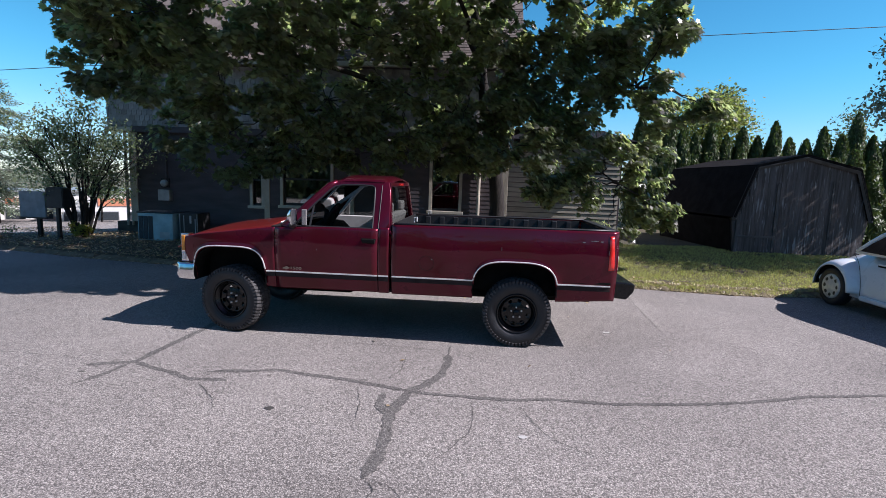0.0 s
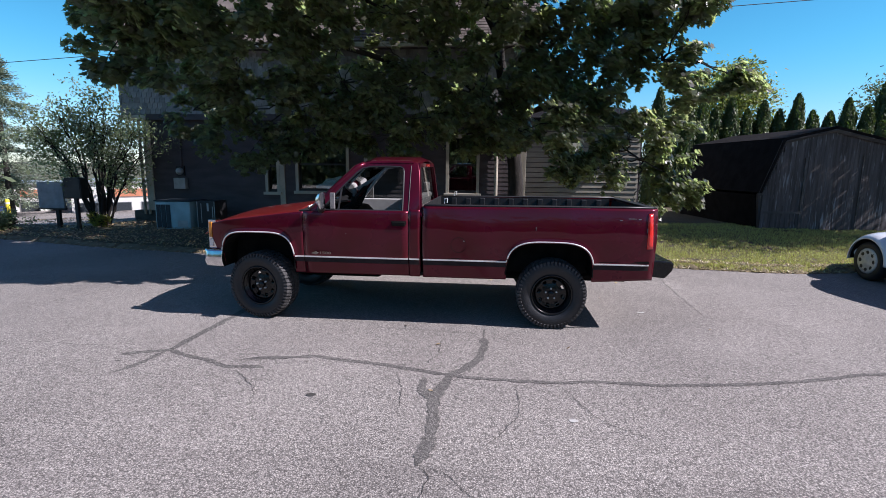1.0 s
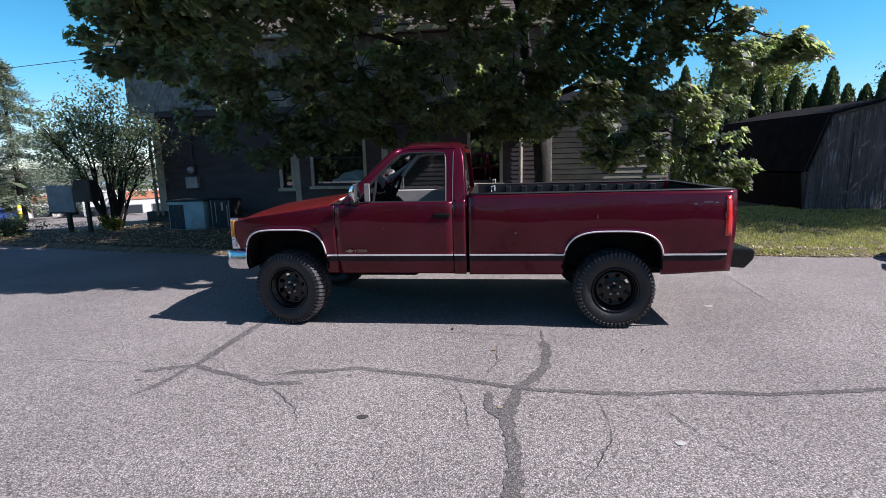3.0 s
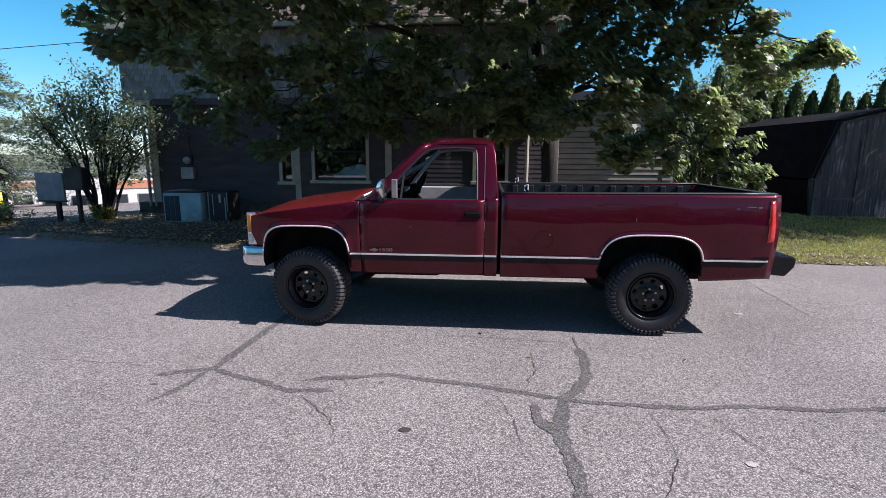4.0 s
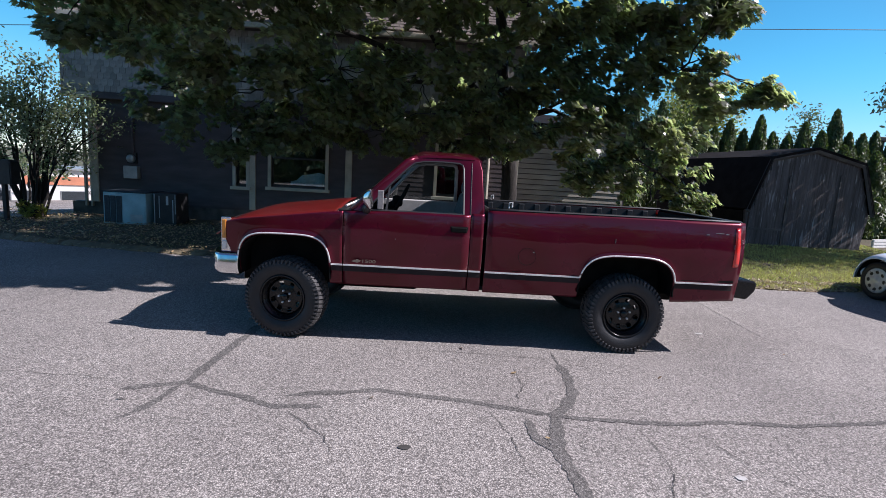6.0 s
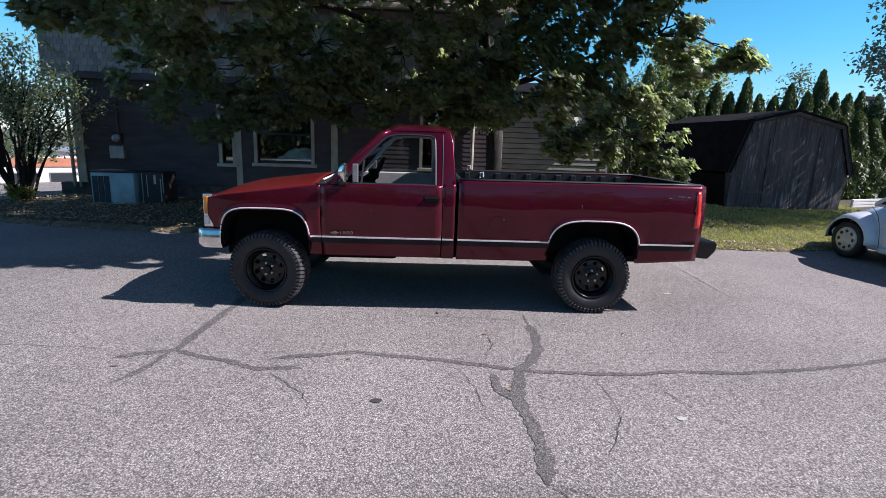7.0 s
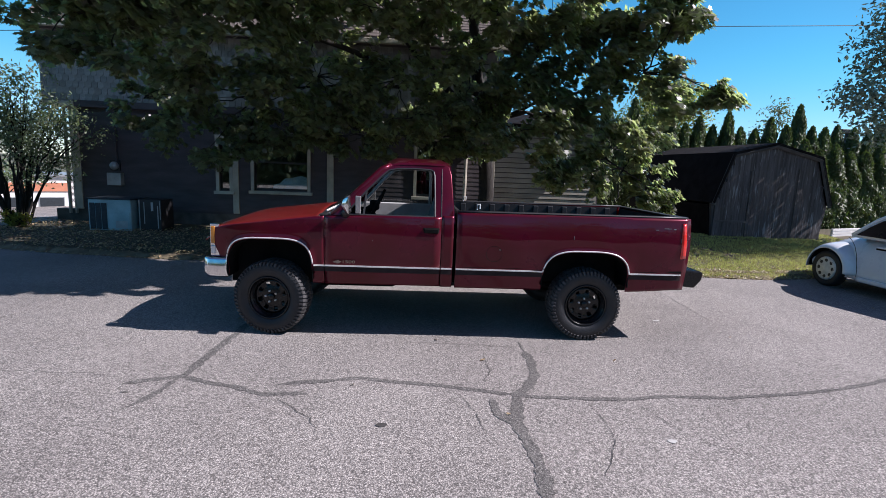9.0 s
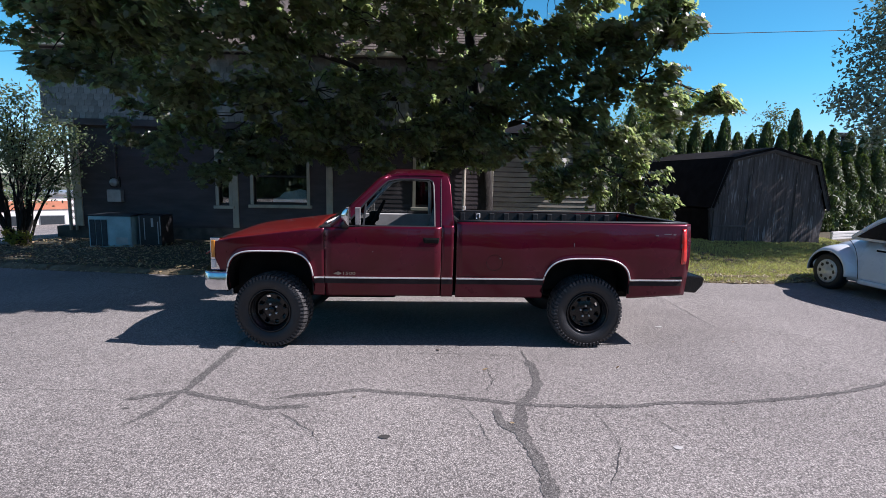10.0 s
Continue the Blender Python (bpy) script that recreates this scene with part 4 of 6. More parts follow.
def shrub(name, label, at, height, radius, stems, count, material, seed, size=(0.04, 0.08), low=0.25, shape=OVAL_LEAF):
    """Many-stemmed shrub: bare leaning stems below, leafy twigs above."""
    t = thing(name, label, "shrub", at)
    rr = np.random.default_rng(seed)
    tips = []
    for k in range(stems):
        a = rr.uniform(0, 2 * math.pi)
        r = radius * rr.uniform(0.3, 1.0)
        h = height * rr.uniform(0.75, 1.0) * (1 - 0.25 * r / radius)
        tip = Vector((math.cos(a) * r, math.sin(a) * r * 0.8, h))
        part("stem", limb([(0.12 * math.cos(a), 0.12 * math.sin(a), -0.05), tip * 0.5 + Vector((0, 0, 0.1 * height)), tip], 0.035, 0.008, 0.05, seed + k), M_BARK, t)
        for s in range(6):
            f = rr.uniform(low, 1)
            q = Vector(tip) * f + Vector((0, 0, 0.2 * height * f * (1 - f)))
            e = q + Vector(rr.normal(size=3)) * 0.22 * radius + Vector((0, 0, 0.12 * height))
            part("twig", limb([q, q.lerp(e, 0.5), e], 0.010, 0.003, 0.02, seed + 100 + k * 7 + s), M_BARK, t)
            tips.append(e)
            tips.append(q.lerp(e, 0.6))
    tips = np.array([tuple(p) for p in tips])
    per = max(1, count // len(tips))
    o = tips / (np.linalg.norm(tips, axis=1, keepdims=True) + 1e-6)
    p, o = clumps(rr, tips, o, per, 0.085 * radius, 0.9)
    leaves("foliage", p, rr.normal(size=p.shape) + np.array((0, 0, 0.6)), rr.normal(size=p.shape) + o, rr.uniform(*size, len(p)), shape, material, t)
    return t


shrub("lilac_shrub", "tall open many-stemmed shrub with small leaves by the house", (-9.3, 6.0, 0.06), 3.5, 1.55, 22, 9800, M_BUSH, 41, (0.06, 0.10), 0.4)
shrub("small_shrub", "small yellow green shrub under the tall shrub", (-9.25, 5.75, 0.05), 0.42, 0.35, 9, 2200, M_GOLD, 61, (0.04, 0.07), 0.1)
shrub("round_shrub", "low dark rounded shrub at the lawn edge", (-11.15, 4.95, 0.03), 0.42, 0.6, 14, 5200, M_BUSH, 71, (0.05, 0.08), 0.1)


def column_tree(at, height, radius, seed, group):
    """One narrow arborvitae: a tapering column of upright sprays."""
    t = thing("arborvitae", "narrow dark green arborvitae in a tall hedge row", "tree", at, group=group)
    rr = np.random.default_rng(seed)
    part("trunk", tube([(0, 0, -0.1), (0, 0, height * 0.9)], [0.06, 0.01], 6), M_BARK, t)
    n = 5600
    h = rr.random(n) ** 0.9
    a = rr.uniform(0, 2 * math.pi, n)
    prof = np.minimum(1, (h + 0.05) * 6) * (1 - h) ** 0.55
    lump = 1 + 0.22 * np.sin(a * 3 + seed) * np.sin(h * 17 + seed)
    r = radius * prof * lump * rr.uniform(0.75, 1.05, n)
    p = np.stack([r * np.cos(a), r * np.sin(a), h * height], 1)
    o = np.stack([np.cos(a), np.sin(a), 0.2 + 0 * a], 1)
    leaves("foliage", p, o + rr.normal(size=p.shape) * 0.45, np.array((0, 0, 1.0)) + rr.normal(size=p.shape) * 0.3 + o * 0.3, rr.uniform(0.10, 0.21, n), SPRAY, M_HEDGE, t)
    core = tube([(0, 0, 0.05), (0, 0, height * 0.12), (0, 0, height * 0.5), (0, 0, height * 0.8), (0, 0, height * 0.96)], [radius * 0.5, radius * 0.75, radius * 0.58, radius * 0.3, 0.03], 8)
    part("inner_foliage", core, M_HEDGE, t)
    return t


rh = random.Random(8)
hedge_kinds = [column_tree((9.0 + 0.55 * k, 13.2, 0.1), 3.85 + rh.uniform(-0.15, 0.35), 0.62, 300 + k, "hedge row") for k in range(5)]
for k in range(5, 34):
    src = hedge_kinds[rh.randrange(5)]
    s = rh.uniform(0.88, 1.12)
    c = copy_thing(src, pose(7.0 + 0.5 * (k - 5) if k < 9 else 9.0 + 0.55 * (k - 4), 13.2 + rh.uniform(-0.12, 0.12) - 0.012 * k, 0.1, 0, 0, rh.uniform(0, 360)))
    c.scale = (1, 1, s)


for k in range(7):
    c = copy_thing(hedge_kinds[k % 5], pose(11.7 + 0.62 * k, 9.7 + 0.1 * k, 0.15, 0, 0, 50 * k))
    c.scale = (1, 1, 0.72)


def broad_tree(name, label, at, height, blobs, density, material, seed, size=(0.08, 0.16), shape=OVAL_LEAF, per=7, spread=0.2):
    t = thing(name, label, "tree", at)
    rr = np.random.default_rng(seed)
    part("trunk", limb([(0, 0, -0.3), (0.05, 0, height * 0.4), (0, 0, height * 0.8)], 0.05 * height / 2.2, 0.04, 0.04, seed), M_BARK, t, smooth=True)
    for i, b in enumerate(blobs):
        part("limb", limb([(0, 0, height * 0.35), Vector((0, 0, height * 0.4)).lerp(Vector(b[:3]), 0.5), b[:3]], 0.05, 0.012, 0.06, seed + i), M_BARK, t)
    c, o = cloud(rr, blobs, density, 0.3)
    p, o = clumps(rr, c, o, per, spread)
    leaves("crown", p, rr.normal(size=p.shape) * 0.7 + o * 0.5 + np.array((0, 0, 0.5)), rr.normal(size=p.shape) + o, rr.uniform(*size, len(p)), shape, material, t)
    return t


broad_tree("birch_tree", "pale sparse tree rising behind the hedge", (22.5, 25.5, 0), 6.5, [(0, 0, 5.6, 1.1, 1.0, 1.2), (-0.9, 0, 4.6, 0.8, 0.8, 0.8), (1.0, 0, 4.6, 0.9, 0.8, 0.8), (0.2, 0, 6.6, 0.6, 0.6, 0.7)], 60, M_FAR, 81, (0.12, 0.22))
broad_tree("round_tree", "rounded yellow green tree behind the shed", (9.7, 14.4, 0.1), 5.6, [(0.2, 0, 4.7, 1.5, 1.3, 1.1), (-0.9, -0.1, 3.9, 1.3, 1.1, 1.0), (1.1, 0, 3.9, 1.1, 1.0, 0.9), (0.2, -0.2, 2.8, 1.8, 1.2, 1.1), (-1.4, 0, 2.6, 1.2, 1.0, 1.0), (1.4, 0, 2.8, 1.0, 0.9, 0.9)], 130, M_YARD, 83, (0.09, 0.16), OVAL_LEAF, 12)
broad_tree("thin_tree", "thin grey green tree rising behind the shed", (12.4, 19.0, 0.1), 6.6, [(0, 0, 5.9, 0.7, 0.7, 0.9), (-0.3, 0, 5.0, 0.9, 0.8, 0.8), (0.5, 0, 5.2, 0.7, 0.6, 0.8)], 170, M_FAR, 85, (0.16, 0.26), OVAL_LEAF, 9)
SHADE = [(0, 0, 5.6, 2.2, 1.9, 1.5), (-2.3, 0, 5.3, 1.5, 1.2, 0.9), (-3.2, 0.1, 4.2, 0.8, 0.9, 0.5), (-2.0, 0.2, 3.6, 1.2, 1.2, 0.7), (-1.0, 0, 7.0, 2.0, 1.6, 1.0), (1.5, 0, 4.4, 1.6, 1.4, 1.2), (-2.6, -0.2, 6.3, 1.0, 1.0, 0.7), (-1.3, -1.2, 6.2, 1.7, 1.0, 1.0)]
broad_tree("shade_tree", "leafy tree standing beyond the parked car", (13.0, 5.3, 0.2), 5.7, [tuple(0.87 * q for q in b) for b in SHADE], 150, M_FIR, 91, (0.08, 0.15), OVAL_LEAF, 14)


def conifer(at, height, radius, seed):
    """Cedar: drooping tiers of sprays round a straight trunk."""
    t = thing("cedar_tree", "tall grey green cedar standing across the street", "tree", at)
    rr = np.random.default_rng(seed)
    part("trunk", tube([(0, 0, -0.3), (0, 0, height)], [0.28, 0.03], 8), M_BARK, t)
    pts, outs = [], []
    for k in range(150):
        h = 0.14 + 0.86 * (k / 150)
        a = rr.uniform(0, 2 * math.pi)
        ln = radius * (1 - h) ** 0.8 * rr.uniform(0.75, 1.1) + 0.15
        d = np.array((math.cos(a), math.sin(a), -0.12))
        for s in np.linspace(0.15, 1, 22):
            pts.append(np.array((0, 0, h * height)) + d * ln * s + rr.normal(size=3) * 0.12)
            outs.append(d)
        if k % 3 == 0:
            part("bough", tube([(0, 0, h * height), tuple(np.array((0, 0, h * height)) + d * ln)], [0.03, 0.008], 5), M_BARK, t)
    p, o = np.array(pts), np.array(outs)
    p, o = clumps(rr, p, o, 11, 0.17)
    leaves("foliage", p, rr.normal(size=p.shape) * 0.5 + np.array((0, 0, 1.0)), o + rr.normal(size=p.shape) * 0.5, rr.uniform(0.14, 0.30, len(p)), SPRAY, M_FIR, t)


conifer((-37.4, 30.5, -2.9), 12.6, 6.4, 101)

# ---- pickup truck ----
truck = thing("pickup_truck", "dark red regular-cab pickup truck with black steel wheels on asphalt", "truck")


FRONT_ARCH, REAR_ARCH = (-1.655, 0.425, 1.01, 4.0), (1.62, 0.46, 0.97, 3.4)


def half_width(x, z):
    """Half the body's width: full at the waist, turned in below and at the nose."""
    w = 0.965 - 0.20 * max(0, 1.03 - z) ** 1.5 - 0.34 * max(0, z - 1.03) ** 2 - 0.6 * max(0, z - 1.28) ** 2
    w += 0.0016 * noise.noise((x * 1.6, z * 5.0, 2.0)) + 0.0008 * noise.noise((x * 5.0, z * 9.0, 6.0))
    if x < -1.75:
        w -= 0.28 * (-1.75 - x) ** 2
    if x > 2.45:
        w -= 0.35 * (x - 2.45) ** 2
    for c, hw, top, n in (FRONT_ARCH, REAR_ARCH):
        r = (abs((x - c) / hw) ** n + max(0, (z - 0.56) / (top - 0.56)) ** n) ** (1 / n)
        w += 0.022 * max(0, 1 - max(0, r - 1) / 0.14) ** 2 * ease(0.62, 0.8, z)
    return w


def arch(x, c, hw, top, n, base=0.56):
    u = abs(x - c) / hw
    return base + (top - base) * max(0, 1 - u ** n) ** (1 / n) if u < 1 else None


def fender_top(x):
    return 1.118 + (x + 2.2) * 0.132 - 0.10 * max(0, -2.05 - x) if x < -1.2 else 1.25 + (x + 1.2) * 0.12


def side_panel(name, xs, bottom, top, side, nz=26, label=""):
    bm = bmesh.new()
    rows = []
    for x in xs:
        lo, hi = bottom(x), top(x)
        rows.append([bm.verts.new((x, side * half_width(x, lo + (hi - lo) * k / nz), lo + (hi - lo) * k / nz)) for k in range(nz + 1)])
    for a, b in zip(rows, rows[1:]):
        for k in range(nz):
            bm.faces.new((a[k], b[k], b[k + 1], a[k + 1]))
    return part(name, bm, M_RED, truck, label, smooth=True, thick=0.012)


def arched(c, hw, top, n, other):
    return lambda x: arch(x, c, hw, top, n) or other(x)


def dense(a, b, c, hw):
    s = {a, b}
    s |= {c + hw * math.cos(math.pi * k / 40) * 0.9999 for k in range(41)}
    s |= {c - hw - 0.002, c + hw + 0.002}
    s |= set(np.linspace(a, b, 40))
    return sorted(x for x in s if a <= x <= b)


for s in (-1, 1):
    side_panel("front_fender", dense(-2.24, -1.112, *FRONT_ARCH[:2]), arched(*FRONT_ARCH, lambda x: 0.80 if x < -1.8 else 0.56), fender_top, s)
    side_panel("door_panel", list(np.linspace(-1.104, 0.078, 16)), lambda x: 0.555, lambda x: 1.262 + 0.02 * ease(-1.1, -0.5, x), s)
    side_panel("cab_corner", list(np.linspace(0.086, 0.205, 5)), lambda x: 0.55, lambda x: 1.30, s)
    side_panel("bed_side", dense(0.238, 2.72, *REAR_ARCH[:2]), arched(*REAR_ARCH, lambda x: 0.545 + 0.035 * ease(2.0, 2.7, x)), lambda x: 1.335 + 0.006 * x, s, label="")
    # flared lips and bright trim round the arches
    for (c, hw, top, n), base in ((FRONT_ARCH, 0.76), (REAR_ARCH, 0.75)):
        path = []
        for k in range(61):
            a = math.pi * k / 60
            u = math.cos(a)
            x = c + (hw + 0.012) * (abs(u) ** (2 / n)) * (1 if u > 0 else -1)
            z = 0.56 + (top + 0.012 - 0.56) * math.sin(a) ** (2 / n)
            if z >= base:
                path.append((x, s * (half_width(x, z) + 0.012), z))
        part("arch_trim", tube(path, 0.008, 6), M_TRIM, truck, "bright wheel arch trim", smooth=True)
    for xa, xb in ((-1.215, -1.112), (-1.104, 0.076), (0.088, 0.2), (0.242, 1.155), (2.085, 2.66)):
        part("bright_strip", grid(lambda u, v, xa=xa, xb=xb: (xa + (xb - xa) * u, s * (half_width(xa + (xb - xa) * u, 0.75) + 0.014), 0.744 + 0.014 * v), 6, 1), M_TRIM, truck, thick=0.012)
        part("black_moulding", grid(lambda u, v, xa=xa, xb=xb: (xa + (xb - xa) * u, s * (half_width(xa + (xb - xa) * u, 0.7) + 0.010), 0.690 + 0.048 * v), 6, 1), M_MOULD, truck, thick=0.012)
    # wheel wells
    for c, hw, top in ((-1.655, 0.43, 1.02), (1.62, 0.465, 0.98)):
        part("wheel_well", grid(lambda u, v, c=c, hw=hw, top=top: (c - hw * math.cos(math.pi * u), s * (0.945 - 0.42 * v), 0.60 + (top - 0.59) * math.sin(math.pi * u) ** 0.5), 24, 2), M_CHASSIS, truck, thick=0.01)
        part("well_back", box(c - hw, s * 0.61 - 0.01, 0.58, c + hw, s * 0.61 + 0.01, top), M_CHASSIS, truck)
    # cab side frame round the window
    OUT = [(-1.03, 1.262), (-0.97, 1.315), (-0.74, 1.56), (-0.56, 1.742), (-0.48, 1.795), (-0.36, 1.817), (-0.1, 1.824), (0.08, 1.817), (0.15, 1.795), (0.178, 1.70), (0.192, 1.5), (0.205, 1.262), (-0.1, 1.262), (-0.6, 1.262)]
    INN = [(-0.885, 1.283), (-0.875, 1.315), (-0.69, 1.53), (-0.54, 1.685), (-0.48, 1.735), (-0.38, 1.757), (-0.2, 1.762), (-0.045, 1.757), (-0.012, 1.74), (-0.002, 1.70), (0.006, 1.5), (0.010, 1.283), (-0.2, 1.283), (-0.6, 1.283)]

    def cab_y(z):
        return 0.925 - 0.44 * (z - 1.262) - 0.12 * max(0, z - 1.70)
    bm = bmesh.new()
    o = [bm.verts.new((x, s * cab_y(z), z)) for x, z in OUT]
    i_ = [bm.verts.new((x, s * (cab_y(z) - 0.004), z)) for x, z in INN]
    for k in range(len(o)):
        q = (k + 1) % len(o)
        bm.faces.new((o[k], o[q], i_[q], i_[k]))
    part("cab_side", bm, M_RED, truck, smooth=True, thick=0.03, bevel=0.006)
    part("window_seal", tube([(x, s * (cab_y(z) + 0.008), z) for x, z in INN[1:12]], 0.010, 5), M_BLACK, truck)
    part("belt_seal", tube([(-0.9, s * (cab_y(1.28) + 0.012), 1.280), (0.0, s * (cab_y(1.28) + 0.012), 1.280)], 0.013, 5), M_BLACK, truck)
    part("door_seam", tube([(0.076, s * (cab_y(z) + 0.014), z) for z in (1.27, 1.5, 1.7, 1.77)], 0.005, 4), M_BLACK, truck)
    bm = bmesh.new()
    bm.faces.new([bm.verts.new((x, s * (cab_y(z) - 0.012), z)) for x, z in INN])
    if s > 0:
        part("side_window", bm, M_CAR_GLASS, truck).visible_shadow = False
    else:
        bm.free()
        # the near window is wound down; only the fixed front corner has glass
        part("vent_divider", tube([(-0.70, s * (cab_y(1.5) - 0.02), 1.53), (-0.72, s * (cab_y(1.28) - 0.02), 1.28)], 0.012, 5), M_BLACK, truck)
    # door handle, mirror
    part("handle_recess", box(-0.112, s * 0.958 - 0.009, 1.082, 0.062, s * 0.958 + 0.009, 1.176), M_CHASSIS, truck, bevel=0.01)
    part("door_handle", box(-0.098, s * 0.972 - 0.010, 1.118, 0.05, s * 0.972 + 0.010, 1.166), M_CHASSIS, truck, "black door handle", bevel=0.008)
    mirror = part("mirror_arm", tube([(-0.90, s * 0.925, 1.285), (-0.88, s * 1.02, 1.31), (-0.84, s * 1.06, 1.34)], [0.05, 0.035, 0.02], 8), M_BLACK, truck, smooth=True)
    bm = grid(lambda u, v: (-0.845 - 0.075 * math.sin(math.pi * u) * math.sin(math.pi * (0.12 + 0.76 * v)), s * (0.99 + 0.15 * u), 1.31 + 0.165 * v), 8, 8)
    part("mirror_shell", bm, M_CHROME if s < 0 else M_BLACK, mirror, "curved mirror shell", smooth=True, thick=0.006)
    part("mirror_glass", box(-0.842, s * 1.065 - 0.08, 1.305, -0.836, s * 1.065 + 0.08, 1.475), M_CHROME if s < 0 else M_RIM, mirror)
    part("mirror_frame", box(-0.80, s * 0.93 - 0.012, 1.292, -0.745, s * 0.93 + 0.012, 1.47), M_CLOTH, mirror, "pale grey mirror bracket plate", bevel=0.006)
    # lamps
    part("tail_lamp", grid(lambda u, v: (2.622 + (0.092 + 0.028 * (1 - v)) * math.sin(math.pi * 0.5 * u), s * (half_width(2.66, 0.93 + 0.37 * v) + 0.006 - 0.13 * (1 - math.cos(math.pi * 0.5 * u))), 0.93 + 0.37 * v), 8, 8), M_TAIL, truck, "red tail lamp", smooth=True, thick=0.03)
    part("backup_lens", grid(lambda u, v: (2.725 + 0.012 * math.sin(math.pi * 0.5 * u), s * (half_width(2.66, 1.1) - 0.06 - 0.08 * u), 1.03 + 0.05 * v), 8, 2), M_CLEAR, truck, smooth=True, thick=0.03)
    head = part("side_lamp_frame", box(-2.255, s * 0.85 - 0.055, 0.81, -2.165, s * 0.85 + 0.058, 1.14), M_CHROME, truck, "bright lamp surround", bevel=0.008)
    part("marker_lamp", box(-2.243, s * 0.90 - 0.02, 0.94, -2.205, s * 0.90 + 0.011, 1.115), M_AMBER, head, "amber marker lamp", bevel=0.006)
    part("turn_lamp", box(-2.245, s * 0.90 - 0.02, 0.835, -2.20, s * 0.90 + 0.012, 0.92), M_CLEAR, head, "clear lower lamp", bevel=0.006)
    part("headlamp", box(-2.285, s * 0.62 - 0.15, 0.93, -2.22, s * 0.62 + 0.15, 1.09), M_CLEAR, truck, "rectangular headlamp", bevel=0.01)
    # bed rails
    part("bed_rail_cap", grid(lambda u, v: (0.25 + 2.43 * u, s * (0.912 - 0.10 * v), 1.341 + 0.006 * (0.25 + 2.43 * u) + 0.007 * math.sin(math.pi * v)), 8, 4), M_BLACK, truck, "black bed rail cap", smooth=True, thick=0.014)
    part("liner_wall", box(0.26, s * 0.78 - 0.012, 1.0, 2.6, s * 0.78 + 0.012, 1.34), M_BLACK, truck)
    for k in range(11):
        x = 0.42 + 0.2 * k
        part("liner_rib", box(x, s * 0.76 - 0.018, 1.0, x + 0.07, s * 0.76 + 0.018, 1.33), M_BLACK, truck, bevel=0.008)
    part("frame_rail", box(-2.2, s * 0.42 - 0.04, 0.46, 2.55, s * 0.42 + 0.04, 0.57), M_CHASSIS, truck)
    part("rocker", box(-1.18, s * 0.78 - 0.06, 0.54, 0.20, s * 0.78 + 0.06, 0.62), M_CHASSIS, truck)

# hood, grille, nose
def hood_pt(u, v):
    x = -2.30 + 1.14 * u
    y = -0.90 + 1.80 * v
    e = 1.0 - abs(y / 0.90) ** 6
    x -= 0.09 * (1 - (y / 0.9) ** 2) * (1 - u)
    z = fender_top(x) + 0.01 + 0.055 * (1 - (y / 0.9) ** 2) * ease(0, 0.4, u) - 0.10 * (1 - ease(0, 0.14, u)) - 0.018 * (1 - e)
    return (x, y, z)


part("hood", grid(hood_pt, 24, 24), M_HOOD, truck, "faded red hood", smooth=True, thick=0.014)
part("cowl", grid(lambda u, v: (-1.17 + 0.20 * u, -0.9 + 1.8 * v, 1.262 + 0.03 * (1 - (2 * v - 1) ** 2)), 3, 12), M_BLACK, truck, "black cowl under the windscreen", thick=0.01)
part("grille", grid(lambda u, v: (-2.36 + 0.14 * (2 * u - 1) ** 2, -0.76 + 1.52 * u, 0.80 + 0.28 * v), 14, 3), M_BLACK, truck, "black grille", thick=0.03)
for k in range(4):
    part("grille_bar", tube([(-2.385 + 0.14 * (2 * u - 1) ** 2, -0.72 + 1.44 * u, 0.84 + 0.07 * k) for u in np.linspace(0, 1, 13)], 0.010, 5), M_CHROME, truck)


BUMP = [(-2.08, 0.935), (-2.18, 0.935), (-2.265, 0.925), (-2.305, 0.895), (-2.345, 0.80), (-2.40, 0.60), (-2.44, 0.35), (-2.455, 0.0)]
PLAN = BUMP + [(x, -y) for x, y in BUMP[-2::-1]]


def bumper_pt(u, v):
    k = min(int(u * (len(PLAN) - 1)), len(PLAN) - 2)
    f = u * (len(PLAN) - 1) - k
    x = PLAN[k][0] + (PLAN[k + 1][0] - PLAN[k][0]) * f
    y = PLAN[k][1] + (PLAN[k + 1][1] - PLAN[k][1]) * f
    out = 0.018 * math.sin(math.pi * v) - 0.03 * ease(0.25, 0.0, v)
    e = abs(y) / 0.935
    return (x - out * (1 - 0.8 * ease(0.9, 1, e)), y * (1 + 0.02 * math.sin(math.pi * v) * ease(0.9, 1, e)), 0.605 + 0.19 * v)


part("front_bumper", grid(bumper_pt, 56, 10), M_CHROME, truck, "chrome front bumper", smooth=True, thick=0.015)
part("bumper_top", grid(lambda u, v: (bumper_pt(u, 1)[0] + 0.10 * v * (1 - ease(0.93, 0.97, abs(bumper_pt(u, 1)[1]) / 0.935)), bumper_pt(u, 1)[1] * (1 - 0.06 * v), 0.797 - 0.006 * v), 56, 2), M_CHROME, truck, thick=0.006)
part("rear_bumper", prism([(2.70, 0.615), (2.86, 0.60), (2.935, 0.69), (2.945, 0.76), (2.925, 0.785), (2.72, 0.80)], -0.88, 0.88), M_RIM, truck, "black rear step bumper", bevel=0.025)
part("tailgate_cap", box(2.64, -0.84, 1.345, 2.735, 0.84, 1.362), M_BLACK, truck, bevel=0.006)
part("tailgate", box(2.66, -0.84, 0.77, 2.735, 0.84, 1.345), M_RED, truck, "red tailgate", bevel=0.015)
part("bed_floor", box(0.25, -0.60, 0.76, 2.66, 0.60, 0.80), M_BLACK, truck)
